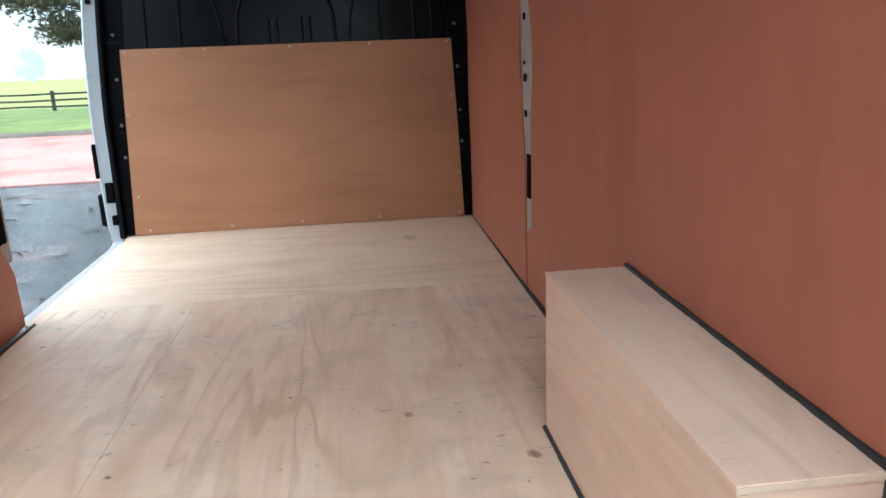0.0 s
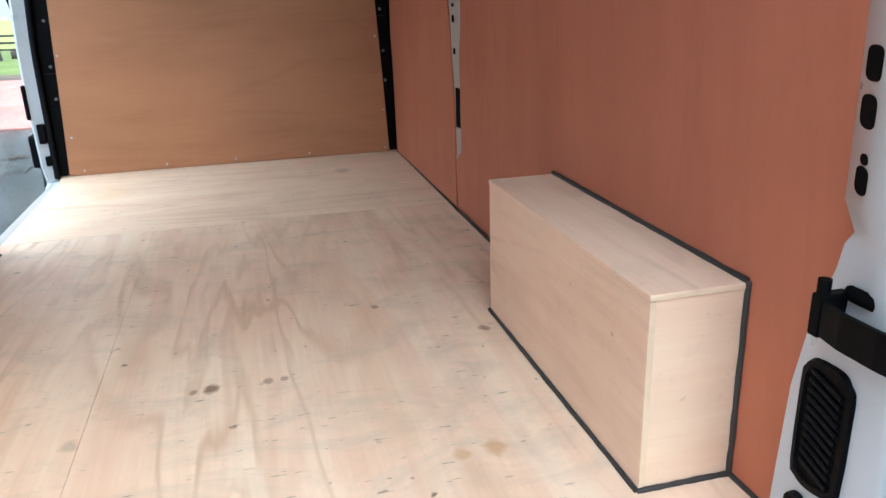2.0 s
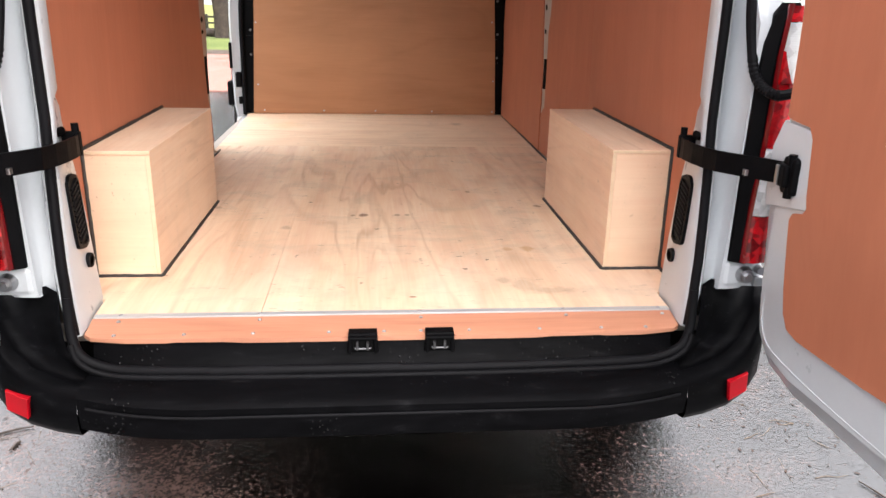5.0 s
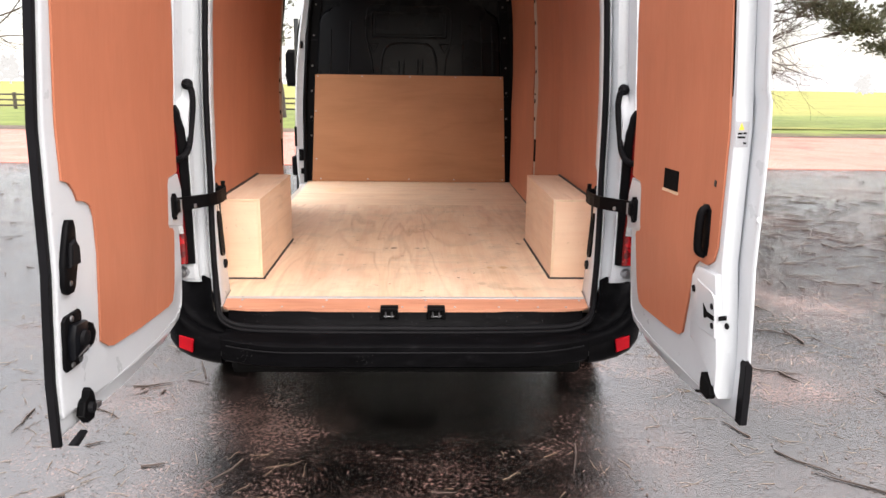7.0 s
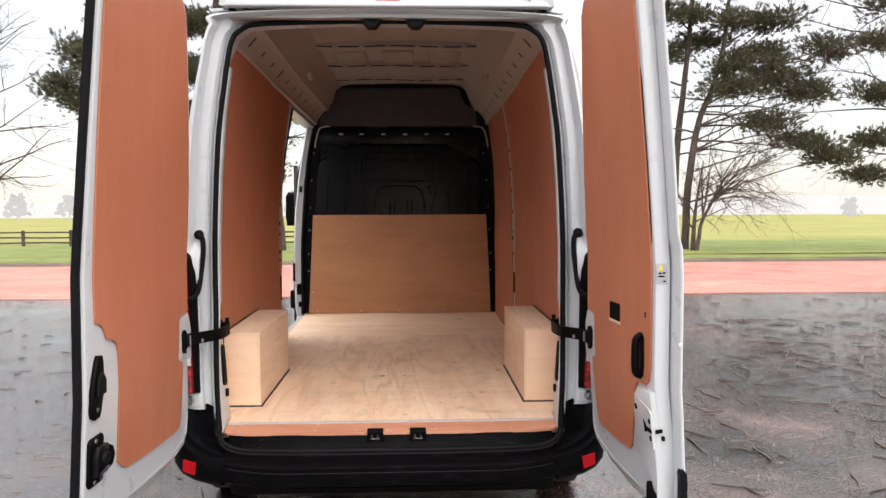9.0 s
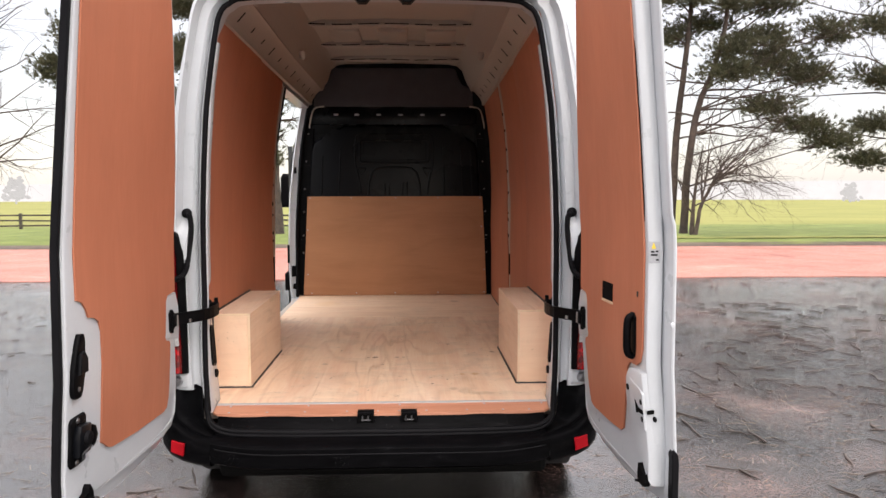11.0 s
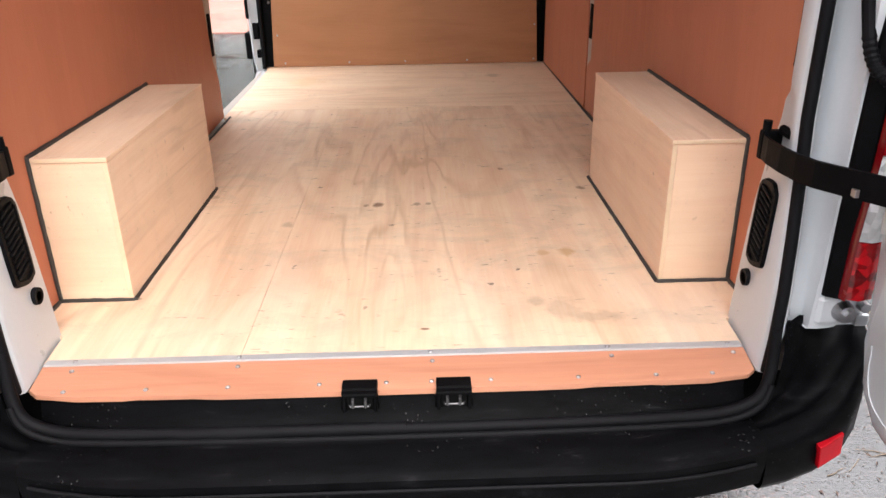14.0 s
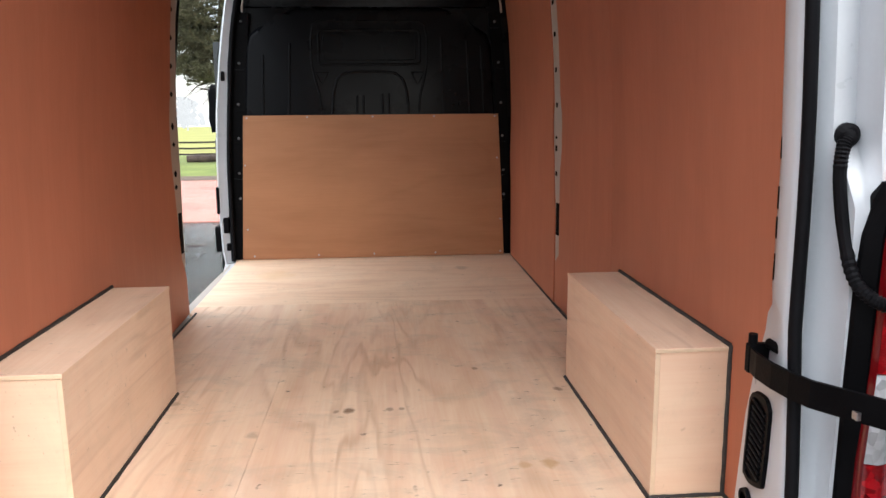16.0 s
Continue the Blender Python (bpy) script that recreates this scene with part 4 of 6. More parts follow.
def inner_outline(s):
    e = 0.935 if s > 0 else 1.003
    return [(0.16, 0.90), (0.11, 0.74), (0.11, 0.66), (0.125, 0.60), (0.17, 0.555), (0.27, 0.545), (0.55, 0.55), (0.80, 0.570), (e - 0.005, 0.575), (e, 0.59), (e, 2.415), (0.52, 2.41), (0.35, 2.40), (0.295, 2.34), (0.26, 2.20), (0.225, 2.08), (0.185, 1.90), (0.145, 1.68), (0.135, 1.45), (0.155, 1.28), (0.165, 1.0)]


HINGE_EDGE = [(0.52, 2.385), (0.37, 2.375), (0.325, 2.33), (0.29, 2.20), (0.255, 2.08), (0.215, 1.90), (0.175, 1.68), (0.155, 1.45), (0.163, 1.28), (0.165, 1.135), (0.18, 1.128), (0.25, 1.122), (0.266, 1.10), (0.282, 0.955), (0.27, 0.94), (0.235, 0.932), (0.222, 0.915), (0.22, 0.86)]
PLY_R = [(0.22, 0.75), (0.225, 0.69), (0.245, 0.66), (0.29, 0.65), (0.50, 0.657), (0.62, 0.667), (0.65, 0.685), (0.735, 0.88), (0.755, 0.935), (0.79, 0.962), (0.86, 0.965), (0.895, 0.985), (0.912, 1.03), (0.915, 1.7), (0.91, 2.385)] + HINGE_EDGE
PLY_L = [(0.22, 0.75), (0.225, 0.69), (0.245, 0.655), (0.29, 0.647), (0.50, 0.655), (0.69, 0.672), (0.72, 0.682), (0.77, 0.715), (0.775, 1.09), (0.79, 1.125), (0.82, 1.142), (0.86, 1.15), (0.875, 1.18), (0.90, 1.205), (0.935, 1.215), (0.942, 1.7), (0.952, 2.385)] + HINGE_EDGE


def rear_door(s):
    bm = B()
    prism(bm, [(u + (0.018 if s < 0 and u > 0.98 else 0.0), z) for u, z in SKIN], "y", 0.045, 0.095, 0.012)
    mapped(bm, lambda v: Vector((v.x, v.y + (0.030 if s > 0 and v.x > 0.95 and v.y < 0.07 else 0.0), v.z)))
    door = part("rear_door", door_piece(s, bm), white_paint, van, "open white rear door lined with red-brown plywood", 35)
    bm = B()
    prism(bm, inner_outline(s), "y", 0.002, 0.076 if s > 0 else 0.05, 0.010)
    part("inner_frame", door_piece(s, bm), white_paint, door, "white inner door frame", 35)
    bm = prism(B(), PLY_R if s > 0 else PLY_L, "y", -0.006, 0.0005)
    part("plywood_panel", door_piece(s, bm), ply_red, door, "red-brown plywood door lining", 30)
    crease = [(0.128, 0.70), (0.135, 0.635), (0.165, 0.592), (0.23, 0.574), (0.40, 0.562), (0.60, 0.560), (0.80, 0.560)]
    bm = tube(B(), fine([(u, 0.002, z) for u, z in crease], 3), 0.0018, 6)
    part("pressed_crease", door_piece(s, bm), white_paint, door, "", 60)
    bm = prism(B(), [(0.115, 0.92), (0.278, 0.948), (0.262, 1.116), (0.15, 1.122), (0.12, 1.06)], "y", -0.003, 0.012, 0.003)
    part("strap_plate", door_piece(s, bm), white_paint, door, "white strap plate")
    if s > 0:
        # latch housing at the free end
        bm = prism(B(), [(0.736, 0.70), (0.743, 0.86), (0.760, 0.915), (0.795, 0.946), (0.84, 0.955), (0.93, 0.955), (0.938, 0.58), (0.922, 0.615), (0.895, 0.660), (0.83, 0.690)], "y", -0.017, 0.05, 0.014)
        house = part("latch_housing", door_piece(s, bm), white_paint, door, "white pressed latch housing", 35)
        bm = prism(B(), [(0.805, 0.760), (0.932, 0.765), (0.932, 0.885), (0.915, 0.900), (0.812, 0.912)], "y", -0.0195, -0.010, 0.003)
        part("latch_plate", door_piece(s, bm), white_paint, house, "white latch plate")
        bm = prism(B(), [(0.858, 0.850), (0.876, 0.838), (0.884, 0.832), (0.931, 0.832), (0.931, 0.818), (0.884, 0.815), (0.876, 0.809), (0.862, 0.806)], "y", -0.0210, -0.016)
        slot = part("latch_slot", door_piece(s, bm), dark_hole, house, "dark latch slot")
        bm = prism(B(), [(-0.008, 0.819), (0.022, 0.822), (0.022, 0.835), (-0.008, 0.832)], "x", 0.934, 0.9395, 0.001)
        part("latch_mouth", door_piece(s, bm), dark_hole, slot)
        for u, z in ((0.918, 0.857), (0.918, 0.799)):
            bm = tube(B(), [(u, -0.018, z), (u, -0.022, z), (u, -0.023, z)], [0.0095, 0.009, 0.004], 14)
            part("bolt", door_piece(s, bm), rubber, house, "dark bolt")
        bm = tube(B(), [(0.937, 0.022, 0.804), (0.942, 0.022, 0.804), (0.943, 0.022, 0.804)], [0.0095, 0.009, 0.004], 14)
        part("bolt", door_piece(s, bm), rubber, house, "dark bolt")
        bm = tube(B(), [(0.783, -0.014, 0.873), (0.783, -0.0205, 0.873)], [0.012, 0.010], 14)
        part("plug", door_piece(s, bm), rubber, house, "black plug")
        # pull handle, inner latch hole, small knot
        bm = prism(B(), [(0.786, 1.010), (0.775, 1.035), (0.770, 1.092), (0.778, 1.117), (0.80, 1.121), (0.806, 1.138), (0.835, 1.140), (0.855, 1.127), (0.858, 1.025), (0.852, 0.992), (0.833, 0.983), (0.808, 0.988)], "y", -0.012, 0.002, 0.004)
        pull = part("pull_handle", door_piece(s, bm), black_plastic, door, "black recessed pull handle", 40)
        bm = prism(B(), [(0.789, 1.028), (0.780, 1.08), (0.788, 1.106), (0.814, 1.106), (0.814, 1.010)], "y", -0.0135, -0.010, 0.001)
        part("grip_cavity", door_piece(s, bm), dark_hole, pull)
        bm = tube(B(), fine([(0.834, -0.008, 0.992), (0.836, -0.028, 1.006), (0.838, -0.032, 1.06), (0.836, -0.028, 1.116), (0.833, -0.008, 1.130)], 4), 0.013, 10)
        part("grip_bar", door_piece(s, bm), black_plastic, pull, "black grip bar", 60)
        bm = prism(B(), [(0.478, 1.137), (0.478, 1.203), (0.592, 1.205), (0.592, 1.139)], "y", -0.009, -0.003, 0.002)
        part("latch_window", door_piece(s, bm), dark_hole, door, "dark square latch opening")
        bm = prism(B(), [(0.470, 1.127), (0.470, 1.1355), (0.597, 1.1375), (0.597, 1.129)], "y", -0.0085, -0.003)
        part("opening_edge", door_piece(s, bm), ply_edge, door)
        bm = prism(B(), [(0.857, 1.198), (0.859, 1.216), (0.871, 1.214), (0.869, 1.196)], "y", -0.0085, -0.003, 0.001)
        part("knot", door_piece(s, bm), sealant, door, "dark knot in the plywood")
        # sticker
        bm = prism(B(), [(0.006, 1.316), (0.006, 1.385), (0.058, 1.385), (0.058, 1.316)], "x", 0.9345, 0.9365)
        st = part("sticker", door_piece(s, bm), silver, door, "pale warning sticker with a yellow triangle")
        bm = prism(B(), [(0.016, 1.362), (0.027, 1.382), (0.038, 1.362)], "x", 0.9365, 0.938)
        part("warning_mark", door_piece(s, bm), yellow, st, "yellow warning triangle")
        for wa, wb, zz in ((0.014, 0.030, 1.350), (0.036, 0.048, 1.351), (0.014, 0.044, 1.340), (0.038, 0.050, 1.324)):
            bm = prism(B(), [(wa, zz), (wa, zz + 0.005), (wb, zz + 0.005), (wb, zz)], "x", 0.9365, 0.938)
            part("sticker_bar", door_piece(s, bm), rubber, st)
        # dark slot behind the lining's free edge and seal at the foot
        bm = prism(B(), [(0.9165, 1.45), (0.9155, 2.02), (0.9205, 1.98), (0.9215, 1.5)], "y", -0.001, 0.012)
        part("frame_slot", door_piece(s, bm), dark_hole, door, "dark gap beside the lining")
        bm = prism(B(), [(0.068, 0.525), (0.096, 0.525), (0.096, 0.705), (0.080, 0.722), (0.068, 0.705)], "x", 0.97, 1.005, 0.003)
        part("foot_seal", door_piece(s, bm), rubber, door, "black rubber foot seal")
        bm = prism(B(), [(0.852, 0.575), (0.849, 0.60), (0.853, 0.630), (0.878, 0.622), (0.916, 0.610), (0.924, 0.585), (0.905, 0.565), (0.87, 0.566)], "y", -0.022, 0.004, 0.003)
        tube(bm, [(0.865, -0.014, 0.570), (0.828, -0.018, 0.558)], 0.005, 8)
        part("lower_latch", door_piece(s, bm), dark_hole, door, "black lower latch")
        bm = tube(B(), [(1.0, 0.078, 1.125), (1.0045, 0.078, 1.125)], [0.009, 0.007], 12)
        part("stud", door_piece(s, bm), white_paint, door)
    else:
        # rubber down the free edge
        bm = prism(B(), [(0.030, 0.50), (0.104, 0.50), (0.104, 2.43), (0.030, 2.43)], "x", 1.005, 1.024, 0.006)
        part("edge_seal", door_piece(s, bm), rubber, door, "black rubber edge seal")
        bm = prism(B(), [(0.906, 1.00), (0.902, 1.085), (0.908, 1.108), (0.935, 1.112), (0.948, 1.095), (0.972, 1.045), (0.986, 1.005), (0.988, 0.945), (0.980, 0.924), (0.963, 0.914), (0.933, 0.914), (0.922, 0.93)], "y", -0.014, 0.004, 0.005)
        h = part("inner_handle", door_piece(s, bm), black_plastic, door, "black inner release handle", 40)
        bm = prism(B(), [(0.912, 0.99), (0.910, 1.035), (0.930, 1.060), (0.955, 1.052), (0.970, 0.99)], "y", -0.026, -0.012, 0.006)
        part("lever", door_piece(s, bm), rubber, h, "black lever")
        bm = tube(B(), [(0.955, -0.012, 0.945), (0.955, -0.017, 0.945), (0.955, -0.018, 0.945)], [0.008, 0.007, 0.003], 10)
        part("screw", door_piece(s, bm), silver_dull, h)
        bm = prism(B(), [(0.890, 0.71), (0.890, 0.845), (0.90, 0.857), (0.975, 0.857), (0.988, 0.845), (0.988, 0.715), (0.975, 0.70), (0.90, 0.70)], "y", -0.010, 0.006, 0.005)
        h = part("latch_block", door_piece(s, bm), black_plastic, door, "black door latch block", 40)
        bm = prism(B(), [(0.855, 0.775), (0.872, 0.808), (0.893, 0.818), (0.893, 0.742), (0.872, 0.746)], "y", -0.034, -0.004, 0.006)
        part("latch_tongue", door_piece(s, bm), black_plastic, h, "", 40)
        bm = prism(B(), [(0.898, 0.735), (0.898, 0.825), (0.965, 0.832), (0.978, 0.80), (0.975, 0.735)], "y", -0.032, -0.006, 0.008)
        part("latch_cover", door_piece(s, bm), black_gloss, h, "", 40)
        bm = tube(B(), [(0.930, -0.030, 0.785), (0.930, -0.042, 0.785), (0.930, -0.044, 0.785)], [0.024, 0.021, 0.010], 18)
        part("latch_boss", door_piece(s, bm), rubber, h)
        for u, z in ((0.952, 0.845), (0.952, 0.713), (0.908, 0.713)):
            bm = tube(B(), [(u, -0.008, z), (u, -0.014, z), (u, -0.015, z)], [0.009, 0.008, 0.003], 12)
            part("screw", door_piece(s, bm), silver_dull, h)
        bm = tube(B(), [(0.962, -0.030, 0.742), (0.905, -0.034, 0.752)], 0.004, 6)
        part("link_rod", door_piece(s, bm), silver_dull, h, "dull steel link rod")
        bm = prism(B(), [(0.862, 0.560), (0.866, 0.592), (0.878, 0.600), (0.884, 0.618), (0.896, 0.612), (0.900, 0.596), (0.925, 0.590), (0.940, 0.556), (0.925, 0.545), (0.915, 0.524), (0.880, 0.522)], "y", -0.022, 0.004, 0.004)
        h = part("lower_latch", door_piece(s, bm), black_plastic, door, "black lower latch with a steel bolt")
        bm = tube(B(), [(0.90, -0.020, 0.565), (0.90, -0.034, 0.565)], [0.018, 0.014], 12)
        part("latch_boss", door_piece(s, bm), rubber, h)
        bm = prism(B(), [(0.845, 0.548), (0.845, 0.562), (0.875, 0.566), (0.875, 0.546)], "y", -0.030, -0.012, 0.003)
        part("bolt", door_piece(s, bm), silver_dull, h, "dull steel bolt")
        bm = prism(B(), [(0.96, 0.475), (0.90, 0.49), (0.91, 0.50), (0.985, 0.49)], "y", -0.01, 0.03, 0.003)
        part("foot_seal", door_piece(s, bm), rubber, door, "black rubber foot seal")
    return door


rear_door(1)
rear_door(-1)

# ---- load space: lining ----


def half_width(y, z):
    """Inner half width of the load space."""
    base = along([(0.5, 0.862), (1.0, 0.860), (1.5, 0.848), (1.8, 0.828), (2.0, 0.808), (2.2, 0.775), (2.35, 0.745)], z)
    k = max(0.0, (z - 1.2) / 1.15)
    return base + k * along([(0.1, -0.03), (1.2, 0.0), (2.2, 0.02), (3.6, 0.045)], y)


def wall_sheet(s, y0, y1, z0, z1, inset=lambda y, z: 0.0, rear=None, front=None, ny=6, nz=14, thick=0.006):
    rows = []
    for z in np.linspace(z0, z1, nz):
        a, b = (rear(z) if rear else y0), (front(z) if front else y1)
        rows.append([(s * (half_width(y, z) - inset(y, z)), y, z) for y in np.linspace(a, b, ny)])
    return loft(B(), rows, (s * thick, 0, 0))


wall = thing("wall_right", "red-brown plywood wall lining in three sheets", "wall", kind="structure")
bm = wall_sheet(1, 0.12, 1.328, F + 0.002, 2.35, inset=lambda y, z: along([(0.0, 0.004), (1.05, 0.004), (1.33, -0.014)], y), rear=lambda z: along([(0.5, 0.125), (1.0, 0.10), (1.13, 0.0), (2.35, -0.02)], z), ny=12)
part("plywood_sheet", bm, ply_red, wall, smooth=30)
bm = wall_sheet(1, 1.330, 2.222, F + 0.002, 2.35, inset=lambda y, z: lerp(-0.016, -0.008, (y - 1.33) / 0.88), front=lambda z: along([(0.5, 2.222), (0.77, 2.222), (0.80, 2.15), (1.05, 2.145), (1.2, 2.135), (1.30, 2.105), (1.45, 2.10), (1.56, 2.13), (2.35, 2.13)], z), nz=44)
part("plywood_sheet", bm, ply_red, wall, smooth=30)
bm = wall_sheet(1, 2.228, 3.50, F + 0.002, 2.33, inset=lambda y, z: -0.003, rear=lambda z: along([(0.5, 2.228), (0.77, 2.228), (0.80, 2.22), (1.05, 2.225), (1.3, 2.24), (1.36, 2.27), (1.48, 2.27), (1.56, 2.245), (2.35, 2.245)], z), nz=44)
part("plywood_sheet", bm, ply_red, wall, smooth=30)
wall_l = thing("wall_left", "red-brown plywood wall lining behind the side door", "wall", kind="structure")


def left_front(z):
    return along([(0.5, 2.20), (0.77, 2.185), (0.82, 2.125), (1.0, 2.095), (1.26, 2.035), (1.45, 2.035), (1.6, 2.07), (1.9, 2.09), (2.35, 2.10)], z)


bm = wall_sheet(-1, 0.12, 1.13, F + 0.002, 2.35, inset=lambda y, z: 0.003, rear=lambda z: along([(0.5, 0.14), (1.0, 0.12), (1.2, 0.05), (2.35, 0.05)], z))
part("plywood_sheet", bm, ply_red, wall_l, smooth=30)
bm = wall_sheet(-1, 1.132, 2.15, F + 0.002, 2.35, inset=lambda y, z: lerp(-0.006, -0.026, (y - 1.13) / 1.05), front=left_front, nz=40)
part("plywood_sheet", bm, ply_red, wall_l, smooth=30)

# white posts behind the lining
bm = B()


def facet(z):
    return along([(0.78, 0.012), (1.05, 0.013), (1.15, 0.018), (1.3, 0.026), (1.45, 0.026), (1.52, 0.018), (2.35, 0.018)], z)


rows = [[(half_width(2.14, z) + 0.024, 2.06, z), (half_width(2.14, z) + 0.018, 2.10, z), (half_width(2.14, z) + 0.014, 2.15, z), (half_width(2.14, z) + 0.012 - facet(z) * 0.3, 2.20, z), (half_width(2.14, z) + 0.012 - facet(z) * 0.2, 2.25, z), (half_width(2.14, z) + 0.03, 2.29, z)] for z in np.linspace(0.78, 2.36, 40)]
loft(bm, rows, (0.012, 0, 0))
post_r = part("side_post", bm, inner_white, van, "off-white metal post with punched holes", 40)
for z, h in ((1.20, 0.022), (1.32, 0.026), (1.37, 0.012), (1.52, 0.022), (1.68, 0.022), (1.84, 0.022), (1.98, 0.02), (2.1, 0.02)):
    x0 = half_width(2.14, z) + 0.0095 - facet(z) * 0.25
    bm = loft(B(), [[(x0 + 0.003 * k, 2.185 - 0.011 * k, z + dz) for k in (-0.6, 0.6)] for dz in (-h / 2, h / 2)], (-0.002, -0.002, 0))
    part("hole", bm, dark_hole, post_r)
bm = loft(B(), [[(half_width(2.14, 1.0) + 0.011, 2.160, z), (half_width(2.14, 1.0) + 0.0065, 2.200, z)] for z in (0.905, 1.06)], (-0.003, -0.003, 0))
part("slot", bm, dark_hole, post_r, "dark oblong slot")
bm = B()
rows = [[(-half_width(2.15, z) - 0.034, left_front(z) - 0.05, z), (-half_width(2.15, z) - 0.034, 2.12, z), (-half_width(2.15, z) - 0.030, 2.195, z), (-half_width(2.15, z) - 0.060, 2.215, z)] for z in np.linspace(0.79, 2.32, 24)]
loft(bm, rows, (-0.012, 0, 0))
post_l = part("side_post", bm, inner_white, van, "off-white metal post with punched holes", 40)
for z, h in ((1.17, 0.022), (1.23, 0.03), (1.36, 0.02), (1.44, 0.03), (1.58, 0.022), (1.7, 0.022), (1.82, 0.022), (1.94, 0.022), (2.06, 0.02)):
    x = -half_width(2.15, z) - 0.032
    bm = prism(B(), [(2.122, z - h / 2), (2.140, z), (2.122, z + h / 2), (2.104, z)], "x", x - 0.004, x + 0.002)
    part("hole", bm, dark_hole, post_l)
bm = box(B(), -half_width(2.15, 1.0) - 0.045, -half_width(2.15, 1.0) - 0.028, 2.135, 2.180, 0.86, 1.05, 0.003)
part("slot", bm, dark_hole, post_l, "dark oblong slot")

# ---- floor ----
floor = thing("floor", "pale plywood load floor with knots and scuffs", "floor", kind="structure")
SEAM_Y, SEAM_X = 2.333, -0.343


def sheet(pts, mat, z1=F, t=0.013):
    part("plywood_sheet", prism(B(), pts, "z", z1 - t, z1, 0.0005, 1, "hi"), mat, floor)


sheet([(-0.893, SEAM_Y + 0.0015), (0.866, SEAM_Y + 0.0015), (0.872, 3.555), (-0.93, 3.555), (-0.915, 3.50), (-0.902, 3.40)], ply_front)
sheet([(SEAM_X + 0.0004, 0.0), (0.768, 0.0), (0.775, 0.115), (0.862, 0.115), (0.862, SEAM_Y - 0.0015), (SEAM_X + 0.0004, SEAM_Y - 0.0015)], ply_floor)
sheet([(-0.768, 0.0), (SEAM_X - 0.0004, 0.0), (SEAM_X - 0.0004, SEAM_Y - 0.0015), (-0.893, SEAM_Y - 0.0015), (-0.893, 2.20), (-0.872, 2.19), (-0.862, 2.0), (-0.862, 0.115), (-0.775, 0.115)], ply_floor)
bm = prism(B(), [(-0.765, -0.012), (0.765, -0.012), (0.765, 0.010), (-0.765, 0.010)], "z", F - 0.003, F + 0.0022, 0.0012)
strip = part("edge_strip", bm, alu, floor, "aluminium edging strip")
bm = B()
top = [(-0.768, -0.010), (0.768, -0.010), (0.764, -0.085), (0.745, -0.100), (0.66, -0.111), (0.3, -0.117), (-0.3, -0.117), (-0.66, -0.111), (-0.745, -0.100), (-0.764, -0.085)]
prism(bm, top, "z", F - 0.030, F - 0.018, 0.002)
mapped(bm, lambda v: Vector((v.x, v.y, v.z + 0.016 + 0.13 * (v.y + 0.01))))
sill = part("sill_board", bm, ply_sill, floor, "red-brown plywood sill board with steel rivets")


def rivet(x, y, z, parent, r=0.0055, up=(0, 0, 1), mat=None):
    u = Vector(up) * r
    bm = tube(B(), [Vector((x, y, z)) - u * 0.2, Vector((x, y, z)) + u * 0.25, Vector((x, y, z)) + u * 0.6], [r, r * 0.95, r * 0.5], 10)
    part("rivet", bm, mat or steel, parent)


for x in (-0.70, -0.345, 0.075, 0.467, 0.735):
    rivet(x, 0.0, F + 0.0022, strip)
    rivet(x + 0.003, -0.030, F - 0.003, sill)
for x in (-0.69, -0.52, -0.35, -0.16, -0.02, 0.075, 0.20, 0.385, 0.55, 0.67):
    rivet(x, -0.094, F - 0.0125, sill)

# ---- wheel arch boxes ----


